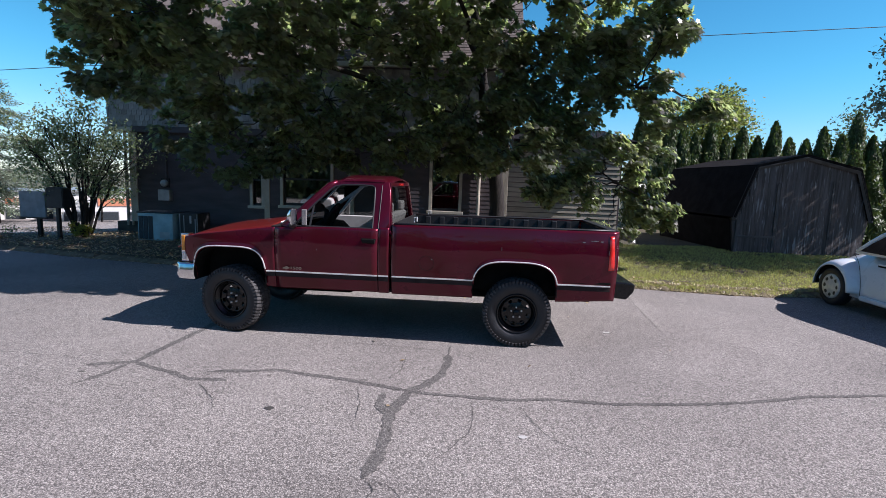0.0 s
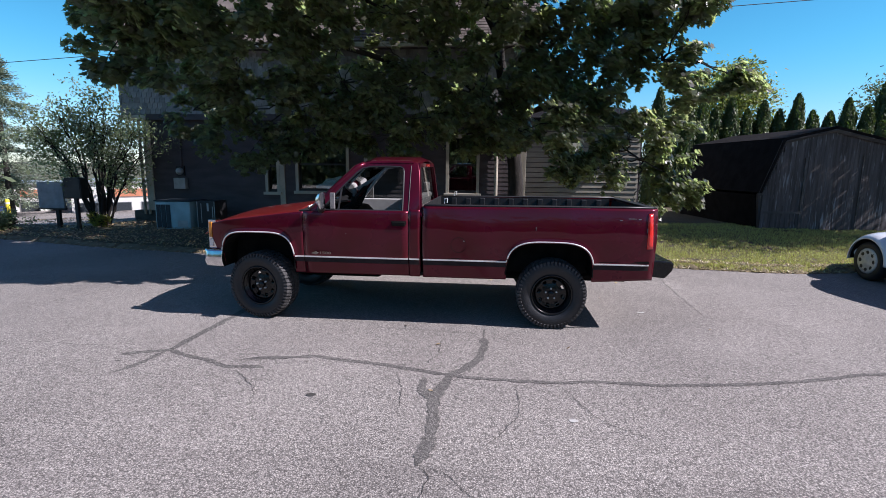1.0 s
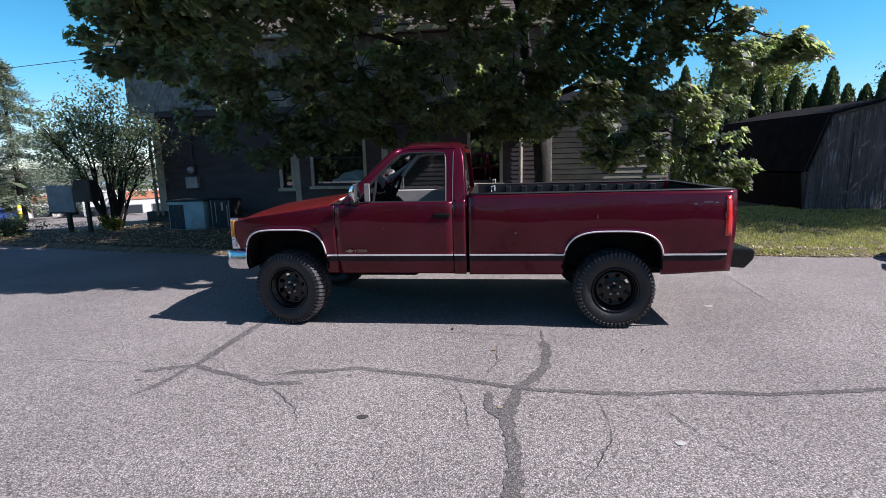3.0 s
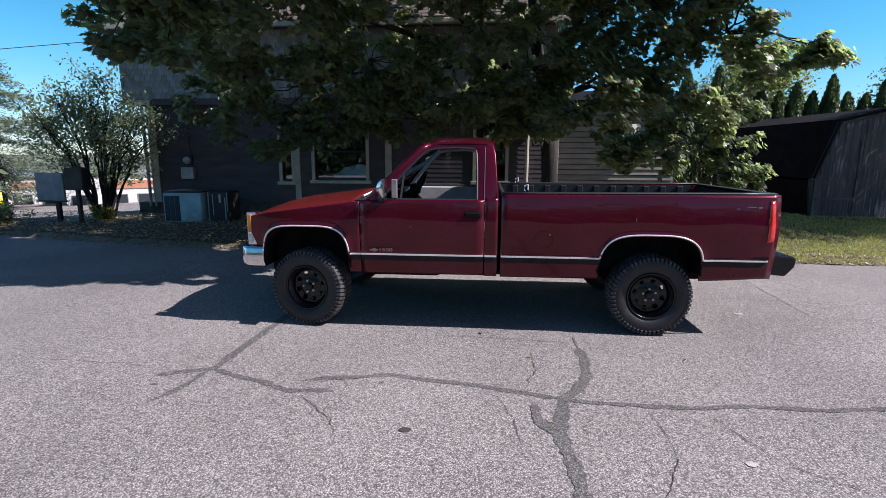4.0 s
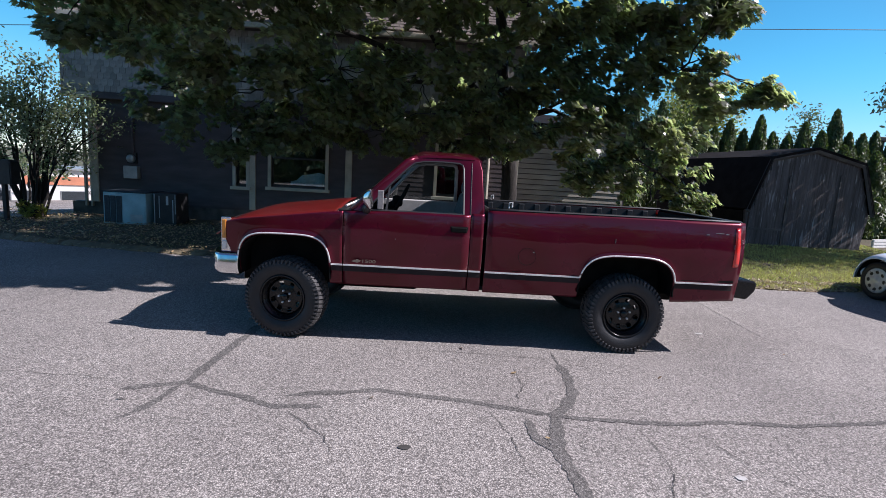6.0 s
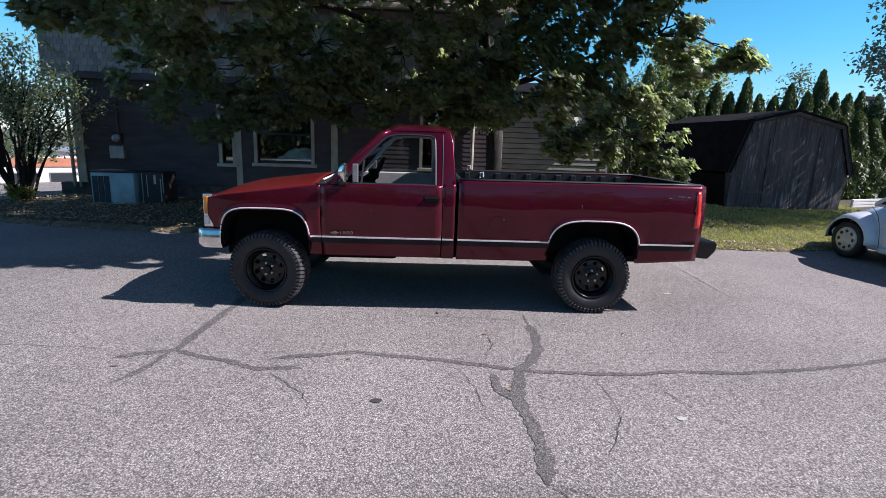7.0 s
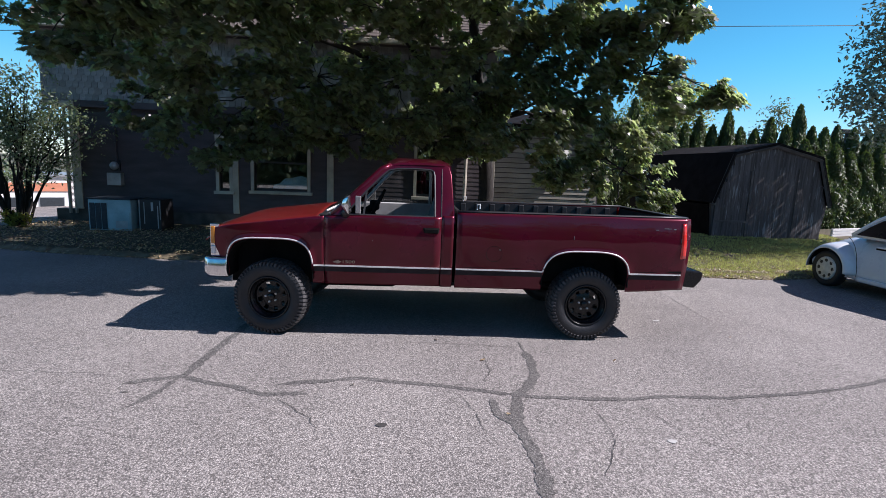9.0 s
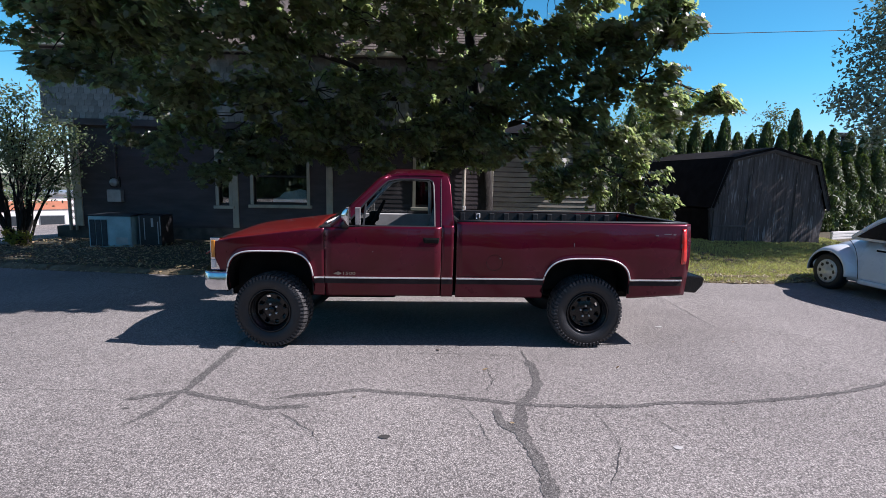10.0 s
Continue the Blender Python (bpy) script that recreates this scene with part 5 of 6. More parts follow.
# unseen plates added to stop sunlight leaking past the hood and cab gap
part("engine_cover", box(-2.2, -0.87, 1.0, -1.15, 0.87, 1.02), M_CHASSIS, truck)
part("gap_shield", box(0.195, -0.90, 0.575, 0.26, 0.90, 0.60), M_CHASSIS, truck)
for s in (-1, 1):
    ya, yb = sorted((s * 0.59, s * 0.945))
    part("bed_shelf", box(0.25, ya, 0.77, 1.15, yb, 0.79), M_CHASSIS, truck)
    part("bed_shelf", box(2.09, ya, 0.77, 2.66, yb, 0.79), M_CHASSIS, truck)
    part("wheel_house", box(1.13, ya, 1.0, 2.11, yb, 1.02), M_CHASSIS, truck)
    part("wheel_house_end", box(1.13, ya, 0.78, 1.15, yb, 1.0), M_CHASSIS, truck)
    part("wheel_house_end", box(2.09, ya, 0.78, 2.11, yb, 1.0), M_CHASSIS, truck)
part("bed_front", box(0.245, -0.88, 0.56, 0.27, 0.88, 1.352), M_BLACK, truck)
part("tailgate_liner", box(2.635, -0.78, 0.80, 2.655, 0.78, 1.33), M_BLACK, truck)
for y in (-0.76, 0.76):
    part("tie_hook", tube([(0.46, y, 1.36), (0.46, y, 1.41), (0.49, y, 1.42), (0.49, y, 1.37)], 0.008, 6), M_TRIM, truck)

# roof, windscreen, cab back
def roof_pt(u, v):
    y = -1 + 2 * v
    x = -0.50 + 0.67 * u
    z = 1.812 + 0.058 * (1 - y * y) - 0.05 * (1 - ease(0, 0.2, u)) - 0.035 * ease(0.85, 1, u)
    return (x - 0.05 * (1 - y * y) * (1 - u), 0.685 * y, z - 0.02 * abs(y) ** 8)


part("roof", grid(roof_pt, 16, 20), M_RED, truck, smooth=True, thick=0.02)
part("drip_rail", tube([(-0.5, -0.69, 1.775), (-0.36, -0.692, 1.800), (-0.1, -0.692, 1.807), (0.1, -0.692, 1.80)], 0.008, 5), M_RED, truck)


def screen_pt(u, v):
    y = -1 + 2 * v
    w = 0.88 - 0.20 * u
    return (-1.14 + 0.10 * abs(y) ** 2 + (0.60 + 0.0 * y) * u - 0.03 * (1 - y * y), w * y, 1.275 + 0.49 * u + 0.02 * (1 - y * y))


part("windscreen", grid(screen_pt, 8, 12), M_CAR_GLASS, truck, smooth=True).visible_shadow = False
for s in (-1, 1):
    part("a_pillar", tube([(-1.04, s * 0.90, 1.262), (-0.80, s * 0.80, 1.50), (-0.55, s * 0.705, 1.745), (-0.46, s * 0.67, 1.785)], 0.035, 8), M_RED, truck, smooth=True)
part("cab_back", wall_panels(-0.90, 0.90, 0.60, 1.25, [], 0.03), M_RED, truck).matrix_basis = pose(0.21, 0, 0, 0, 0, 90)


def back_frame(bm, inner, outer):
    a = [bm.verts.new((0.205 - 0.09 * (z - 1.25), y, z)) for y, z in outer]
    b = [bm.verts.new((0.205 - 0.09 * (z - 1.25), y, z)) for y, z in inner]
    for k in range(len(a)):
        q = (k + 1) % len(a)
        bm.faces.new((a[k], a[q], b[q], b[k]))
    return bm


part("rear_window_frame", back_frame(bmesh.new(), [(-0.79, 1.32), (0.79, 1.32), (0.645, 1.755), (-0.645, 1.755)], [(-0.92, 1.22), (0.92, 1.22), (0.69, 1.80), (-0.69, 1.80)]), M_RED, truck, thick=0.03)
part("rear_window", grid(lambda u, v: (0.195 - 0.09 * (0.08 + 0.43 * v), (-0.785 + 0.142 * v) * (1 - 2 * u), 1.323 + 0.43 * v), 2, 2), M_CAR_GLASS, truck).visible_shadow = False
part("cargo_lamp", box(0.16, -0.12, 1.765, 0.185, 0.12, 1.79), M_TAIL, truck)

# cab interior
part("dashboard", prism([(-1.1, 0.8), (-0.72, 0.85), (-0.70, 1.12), (-0.80, 1.22), (-1.12, 1.25)], -0.82, 0.82), M_CHASSIS, truck, bevel=0.02)
part("far_door_frame", tube([(x, cab_y(z) - 0.05, z) for x, z in INN[1:12]], 0.022, 6), M_PANEL, truck, "pale grey inner door frame", smooth=True)
part("seat_cushion", box(-0.50, -0.66, 0.80, 0.06, 0.66, 0.98), M_CLOTH, truck, "grey bench seat", bevel=0.05)
part("seat_back", prism([(-0.08, 0.95), (0.06, 0.95), (0.16, 1.42), (0.06, 1.44)], -0.66, 0.66), M_CLOTH, truck, bevel=0.04)
for y in (-0.42, 0.42):
    part("headrest", box(0.06, y - 0.13, 1.43, 0.14, y + 0.13, 1.56), M_CLOTH, truck, bevel=0.03)
part("far_door_trim", box(-1.0, 0.83, 0.62, 0.05, 0.88, 1.296), M_PANEL, truck, "pale grey inner door panel", bevel=0.012)
part("near_door_trim", box(-1.0, -0.88, 0.62, 0.05, -0.84, 1.255), M_CHASSIS, truck)
wheel_path = [(-0.62 + 0.08 * math.cos(a) * 1.0, -0.38 + 0.185 * math.sin(a), 1.35 + 0.165 * math.cos(a)) for a in (2 * math.pi * k / 28 for k in range(29))]
st = part("steering_wheel", tube(wheel_path, 0.016, 6), M_CHASSIS, truck, smooth=True)
part("steering_hub", box(-0.70, -0.46, 1.29, -0.60, -0.30, 1.40), M_CHASSIS, st, bevel=0.02)
for dy in (-0.15, 0.15):
    part("steering_spoke", tube([(-0.63, -0.38, 1.34), (-0.62, -0.38 + dy, 1.36)], 0.018, 5), M_CHASSIS, st)
part("steering_column", tube([(-0.66, -0.38, 1.33), (-0.95, -0.38, 1.14)], 0.04, 8), M_CHASSIS, truck)
part("inside_mirror", box(-0.62, -0.12, 1.62, -0.60, 0.12, 1.69), M_BLACK, truck, bevel=0.01)
part("gauge_hood", box(-0.80, -0.60, 1.16, -0.68, -0.16, 1.27), M_CHASSIS, truck, bevel=0.03)
part("cab_floor", box(-1.15, -0.85, 0.57, 0.2, 0.85, 0.62), M_CHASSIS, truck)
part("firewall", box(-1.17, -0.88, 0.57, -1.13, 0.88, 1.25), M_CHASSIS, truck)
part("radiator_support", box(-2.22, -0.8, 0.6, -2.16, 0.8, 1.05), M_CHASSIS, truck)
for k in range(3):
    pth = [(-1.12 + 0.02 * k, -0.74 + 0.5 * k, 1.295), (-0.98, -0.42 + 0.48 * k, 1.365)]
    if k < 2:
        part("wiper", tube(pth, 0.012, 5), M_TRIM, truck)
part("screen_trim", tube([(-1.06, -0.885, 1.275), (-0.99, -0.86, 1.335), (-0.90, -0.825, 1.42)], 0.016, 6), M_TRIM, truck, "bright windscreen corner trim")

# underbody
part("front_axle", tube([(-1.65, -0.75, 0.385), (-1.65, 0.75, 0.385)], 0.06, 10), M_CHASSIS, truck)
part("rear_axle", tube([(1.66, -0.75, 0.385), (1.66, -0.12, 0.385), (1.66, 0, 0.385), (1.66, 0.12, 0.385), (1.66, 0.75, 0.385)], [0.055, 0.07, 0.15, 0.07, 0.055], 12), M_CHASSIS, truck)
part("driveshaft", tube([(-0.5, 0, 0.5), (1.6, 0, 0.40)], 0.045, 8), M_CHASSIS, truck)
part("transmission", box(-1.3, -0.2, 0.36, -0.4, 0.2, 0.6), M_CHASSIS, truck, bevel=0.04)
part("fuel_tank", box(0.3, -0.75, 0.50, 1.1, -0.50, 0.74), M_CHASSIS, truck, bevel=0.04)
part("exhaust", tube([(-0.6, 0.35, 0.42), (0.6, 0.4, 0.42), (1.25, 0.55, 0.50), (2.3, 0.7, 0.52)], 0.032, 8), M_CHASSIS, truck)
for y in (-0.55, 0.55):
    part("leaf_spring", tube([(1.0, y, 0.56), (1.66, y, 0.46), (2.3, y, 0.58)], 0.03, 6), M_CHASSIS, truck)
    part("shock", tube([(1.8, y * 0.9, 0.42), (1.95, y * 0.8, 0.78)], 0.03, 8), M_CHASSIS, truck)

# fuel door, badge, scrapes
part("fuel_door", tube([(0.635 + 0.083 * math.cos(a), -half_width(0.635, 0.925 + 0.083 * math.sin(a)) - 0.0055, 0.925 + 0.083 * math.sin(a)) for a in (2 * math.pi * k / 36 for k in range(37))], 0.0022, 5), M_CHASSIS, truck, "round fuel door outline")
part("badge_mark", prism([(-1.015, 0.795), (-0.995, 0.808), (-0.975, 0.808), (-0.975, 0.816), (-0.955, 0.816), (-0.955, 0.808), (-0.93, 0.802), (-0.945, 0.790), (-0.955, 0.790), (-0.955, 0.783), (-0.978, 0.783), (-0.978, 0.790), (-1.0, 0.790)], -0.981, -0.970), M_BADGE, truck, "small dull emblem shape")
cu = bpy.data.curves.new("badge_number", "FONT")
cu.body, cu.size, cu.extrude, cu.align_x = "1500", 0.062, 0.003, "LEFT"
num = new("badge_number_source", cu)
dg = bpy.context.evaluated_depsgraph_get()
me = bpy.data.meshes.new_from_object(num.evaluated_get(dg))
bpy.data.objects.remove(num)
link("badge_number", me, M_BADGE, truck, "dull metal door badge that reads 1500").matrix_basis = pose(-0.93, -0.972, 0.785, 90) @ Matrix.Diagonal((1.12, 0.68, 1, 1))


for x0, x1, z0, z1 in ((2.33, 2.36, 1.225, 1.233), (2.42, 2.50, 1.243, 1.249), (2.52, 2.55, 1.236, 1.246), (2.615, 2.622, 1.10, 1.145), (1.46, 1.466, 1.10, 1.14), (0.685, 0.70, 0.965, 0.975), (-0.62, -0.613, 1.02, 1.03)):
    ym = -half_width((x0 + x1) / 2, (z0 + z1) / 2) - 0.008
    part("paint_scratch", box(x0, ym, z0, x1, ym + 0.003, z1), M_CLOTH, truck, "pale scratch in the paint")


# wheels
def truck_wheel(c, side, steer=0):
    """Knobbly tyre on a black steel wheel; origin at the hub, outside towards -y."""
    w = part("wheel", lathe([(0.215, -0.10), (0.235, -0.125), (0.29, -0.140), (0.34, -0.138), (0.368, -0.118), (0.376, -0.09), (0.378, 0.0), (0.376, 0.09), (0.368, 0.118), (0.34, 0.138), (0.29, 0.140), (0.235, 0.125), (0.215, 0.10)], 72), M_RUBBER, truck, "black all-terrain tyre on a steel wheel", smooth=True)
    bm = bmesh.new()
    for k in range(56):
        for row, (y0, y1, off) in enumerate(((-0.136, -0.078, 0), (-0.070, -0.008, 0.5), (0.008, 0.070, 0.0), (0.078, 0.136, 0.5))):
            a0 = 2 * math.pi * (k + off + 0.08) / 56
            a1 = 2 * math.pi * (k + off + 0.74) / 56
            v = []
            for r in (0.366, 0.388):
                for a, y in ((a0, y0), (a1, y0), (a1, y1), (a0, y1)):
                    sk = 0.03 * (1 if row % 2 else -1) * (y - y0) / 0.06
                    rr = r - (0.014 if (row == 0 and y == y0) or (row == 3 and y == y1) else 0)
                    v.append(bm.verts.new((rr * math.cos(a + sk), y, rr * math.sin(a + sk))))
            for f in ((4, 5, 6, 7), (0, 1, 5, 4), (1, 2, 6, 5), (2, 3, 7, 6), (3, 0, 4, 7)):
                bm.faces.new([v[i] for i in f])
        a0, a1 = 2 * math.pi * (k + 0.2) / 56, 2 * math.pi * (k + 0.6) / 56
        v = [bm.verts.new((r * math.cos(a), y, r * math.sin(a))) for y, r, a in ((-0.1380, 0.334, a0), (-0.1380, 0.334, a1), (-0.126, 0.370, a1), (-0.126, 0.370, a0), (-0.1475, 0.338, a0), (-0.1475, 0.338, a1), (-0.1400, 0.371, a1), (-0.1400, 0.371, a0))]
        for f in ((4, 5, 6, 7), (0, 1, 5, 4), (1, 2, 6, 5), (2, 3, 7, 6), (3, 0, 4, 7)):
            bm.faces.new([v[i] for i in f])
    part("tread", bm, M_TREAD, w, "dusty knobbly tread with sunlight in its colour")
    part("rim", lathe([(0.226, -0.112), (0.224, -0.127), (0.214, -0.129), (0.209, -0.118), (0.207, -0.098), (0.199, -0.094), (0.196, -0.068), (0.186, -0.062), (0.183, -0.034), (0.183, 0.1)], 64), M_RIM, w, smooth=True)
    bm = bmesh.new()
    prof = [(0.0, -0.052), (0.045, -0.052), (0.075, -0.050), (0.105, -0.040), (0.130, -0.036), (0.155, -0.050), (0.170, -0.046), (0.186, -0.034)]
    n = 64
    rings = [[bm.verts.new((r * math.cos(2 * math.pi * k / n), y, r * math.sin(2 * math.pi * k / n))) for k in range(n)] for r, y in prof[1:]]
    bm.faces.new(rings[0])
    for i, (a, b) in enumerate(zip(rings, rings[1:])):
        for k in range(n):
            if i == 3 and k % 8 in (2, 3, 4):
                continue
            bm.faces.new((a[k], a[(k + 1) % n], b[(k + 1) % n], b[k]))
    part("wheel_disc", bm, M_RIM, w, smooth=True, thick=0.008)
    part("brake_drum", lathe([(0.0, -0.005), (0.112, 0.0), (0.115, 0.08)], 32), M_CHASSIS, w)
    part("hub_cap", lathe([(0.036, -0.05), (0.036, -0.075), (0.028, -0.085), (0.0, -0.087)], 20), M_RIM, w, smooth=True)
    for k in range(5):
        a = 2 * math.pi * (k + 0.25) / 5
        part("lug_nut", lathe([(0.011, 0.0), (0.011, -0.022), (0.008, -0.029), (0.0, -0.030)], 6), M_TRIM, w, "chrome lug nut").location = (0.060 * math.cos(a), -0.05, 0.060 * math.sin(a))
    w.matrix_basis = pose(*c, 0, 0, (0 if side < 0 else 180) + steer) @ pose(0, 0, 0, 0, rs.uniform(0, 360), 0)


truck_wheel((-1.66, -0.79, 0.386), -1, -9)
truck_wheel((1.665, -0.79, 0.386), -1)
truck_wheel((-1.66, 0.79, 0.386), 1, -9)
truck_wheel((1.665, 0.79, 0.386), 1)

# ---- small rounded car ----
bug = thing("compact_car", "white rounded compact car parked at the lawn edge", "car", (7.16, 2.3, 0), -89)
# the car's nose points along -x of its own frame; near side at y = 0, front wheel at x = 0
CL, CW = 2.5, 1.50


def shell_top(x):
    """Height of the car's lower body from nose to tail."""
    if x < 0.33:
        return 0.42 + 0.51 * max(0, math.sin(math.pi / 2 * (x + 0.80) / 1.13)) ** 0.65
    return 0.93 + 0.02 * ease(0.33, 0.6, x) - 0.30 * ease(2.6, 3.15, x)


def shell_pt(x, a, grow=0.0):
    mid = CW / 2 + 0.05
    w = (CW / 2) * (1 - 0.62 * max(0, (0.05 - x) / 0.85) ** 2) * (1 - 0.4 * max(0, (x - 2.6) / 0.75) ** 2)
    top = shell_top(x)
    c, s_ = math.cos(a), math.sin(a)
    z = 0.22 + (top - 0.22) * abs(s_) ** 0.75
    pinch = 1 - 0.32 * ease(0.8, 1.5, z) * ease(0.5, 1.0, x)
    return (x, mid - (w * pinch + grow) * math.copysign(abs(c) ** 0.55, c), z + grow)


part("body", grid(lambda u, v: shell_pt(-0.80 + 3.95 * u, math.pi * v), 60, 40), M_WHITE_CAR, bug, smooth=True, thick=0.012)
# greenhouse: two side arches with the roof and the windscreen between them
ARCH = [(0.29, 0.95), (0.45, 1.09), (0.63, 1.235), (0.80, 1.32), (1.0, 1.38), (1.25, 1.39), (1.5, 1.34), (1.8, 1.25), (2.15, 1.13), (2.5, 1.02), (2.75, 0.93)]


def house_y(z):
    return 0.08 + 0.30 * max(0, z - 0.93)


def arch_at(u):
    k = min(int(u * (len(ARCH) - 1)), len(ARCH) - 2)
    f = u * (len(ARCH) - 1) - k
    return [ARCH[k][i] + (ARCH[k + 1][i] - ARCH[k][i]) * f for i in (0, 1)]


def roof_pt_small(u, v):
    x, z = arch_at(u)
    y = house_y(z)
    bow = 1 - (2 * v - 1) ** 2
    return (x - 0.16 * bow * (1 - ease(0.3, 0.5, u)), y + (1.6 - 2 * y) * v, z + 0.05 * bow)


part("windscreen", grid(lambda u, v: roof_pt_small(0.30 * u, v), 8, 12), M_RIM, bug, "dark windscreen", smooth=True)
part("roof", grid(lambda u, v: roof_pt_small(0.30 + 0.42 * u, v), 12, 12), M_WHITE_CAR, bug, smooth=True, thick=0.01)
part("rear_window", grid(lambda u, v: roof_pt_small(0.72 + 0.28 * u, v), 8, 12), M_RIM, bug, smooth=True)
GLASS = [(0.40, 0.965), (0.56, 1.10), (0.74, 1.225), (1.0, 1.325), (1.25, 1.33), (1.5, 1.28), (1.8, 1.19), (2.1, 1.07), (2.3, 0.97), (1.4, 0.955)]
for side in (0, 1):
    def across(z, out=0.0):
        y = house_y(z) - out
        return y if side == 0 else 1.6 - y
    bm = bmesh.new()
    top_row = [bm.verts.new((x, across(z), z)) for x, z in ARCH]
    low_row = [bm.verts.new((x, across(0.92, 0.02), 0.92)) for x, z in ARCH]
    for k in range(len(ARCH) - 1):
        bm.faces.new((top_row[k], top_row[k + 1], low_row[k + 1], low_row[k]))
    part("side_frame", bm, M_WHITE_CAR, bug, smooth=True, thick=0.02)
    bm = bmesh.new()
    bm.faces.new([bm.verts.new((x, across(z, 0.05), z)) for x, z in GLASS])
    part("side_window", bm, M_RIM, bug, "dark side window")
    part("roof_arch", tube([(x, across(z, 0.005), z) for x, z in ARCH], 0.032, 8), M_WHITE_CAR, bug, smooth=True)
for x, name in ((0.0, "front_fender"), (2.48, "rear_fender")):
    for yy, sg in ((0.0, 1), (1.60, -1)):
        def fender_pt(u, v, x=x, yy=yy, sg=sg):
            a = math.pi * (1.02 - 1.04 * u)
            r = 0.365 + 0.12 * math.sin(math.pi * 0.5 * v)
            yo = -0.09 + 0.42 * (1 - math.cos(math.pi * 0.5 * v))
            return (x + (r + 0.02) * math.cos(a) * (1 + 0.05 * v), yy + sg * yo, 0.31 + r * math.sin(a))
        part(name, grid(fender_pt, 28, 10), M_WHITE_CAR, bug, smooth=True, thick=0.01)
        wl = part("wheel", lathe([(0.20, -0.07), (0.24, -0.09), (0.29, -0.088), (0.312, -0.07), (0.316, 0.0), (0.312, 0.07), (0.24, 0.09)], 40), M_RUBBER, bug, smooth=True)
        part("hub_cap", lathe([(0.208, -0.07), (0.205, -0.088), (0.17, -0.094), (0.10, -0.085), (0.07, -0.10), (0.0, -0.105)], 40), M_HUBCAP, wl, "silver wheel cover", smooth=True)
        for k in range(8):
            a = 2 * math.pi * k / 8
            part("vent_hole", lathe([(0.038, 0.0), (0.032, -0.004), (0.0, -0.005)], 8), M_BLACK, wl).location = (0.150 * math.cos(a), -0.089, 0.150 * math.sin(a))
        wl.matrix_basis = pose(x, yy + sg * 0.03, 0.316, 0, 0, 0 if sg > 0 else 180)
for yy, sg in ((0.0, 1), (1.60, -1)):
    edge = [(0.22, 0.09, 0.90), (0.32, 0.06, 0.85), (0.40, 0.045, 0.77), (0.46, 0.035, 0.65), (0.50, 0.03, 0.5), (0.52, 0.03, 0.38), (0.525, 0.03, 0.27)]
    part("fender_seam", tube([(px, yy + sg * py, pz) for px, py, pz in edge], 0.0045, 6), M_CHASSIS, bug)
    # near-black sheet puts the wheel arch's shade into its colour
    part("arch_liner", grid(lambda u, v, yy=yy, sg=sg: (0.375 * math.cos(math.pi * u), yy + sg * (-0.06 + 0.35 * v), 0.31 + 0.375 * math.sin(math.pi * u)), 20, 2), M_CHASSIS, bug, thick=0.006)
part("running_board", box(0.56, -0.02, 0.2, 2.1, 0.12, 0.28), M_WHITE_CAR, bug, bevel=0.03)
part("front_bumper", tube([(-0.30, 0.06, 0.40), (-0.55, 0.22, 0.40), (-0.76, 0.5, 0.40), (-0.82, 0.8, 0.40), (-0.76, 1.1, 0.40), (-0.55, 1.38, 0.40), (-0.30, 1.54, 0.40)], 0.10, 10), M_WHITE_CAR, bug, smooth=True)
part("underbody", box(-0.5, 0.25, 0.2, 3.0, 1.35, 0.4), M_CHASSIS, bug)
part("door_handle", box(0.82, 0.012, 0.80, 1.0, 0.06, 0.83), M_WHITE_CAR, bug, bevel=0.01)
part("handle_recess", box(0.80, 0.03, 0.772, 1.02, 0.052, 0.80), M_CHASSIS, bug)

# ---- lawn edge things ----
mb = thing("mailbox", "black mailbox on a dark post at the lawn edge", "mailbox", (-9.35, 5.3, 0.05))
part("post", box(-0.04, -0.04, -0.1, 0.04, 0.04, 0.84), M_BLACK, mb, bevel=0.008)
part("box", prism([(-0.23, 0.82), (0.23, 0.82), (0.23, 1.29), (0.18, 1.34), (-0.18, 1.34), (-0.23, 1.29)], -0.10, 0.14), M_BLACK, mb, bevel=0.01)
part("door", prism([(-0.21, 0.85), (0.21, 0.85), (0.21, 1.27), (0.16, 1.31), (-0.16, 1.31), (-0.21, 1.27)], -0.115, -0.102), M_BLACK, mb)
sg_ = thing("yard_sign", "pale yard sign board on a dark post", "sign", (-10.2, 5.5, 0.02))
part("board", box(-0.36, -0.03, 0.58, 0.34, 0.03, 1.24), M_SIGN, sg_, bevel=0.01)
part("post", box(0.03, 0.03, -0.1, 0.12, 0.11, 1.2), M_BLACK, sg_)
part("rail", box(-0.38, -0.04, 0.55, 0.36, 0.04, 0.58), M_BLACK, sg_)

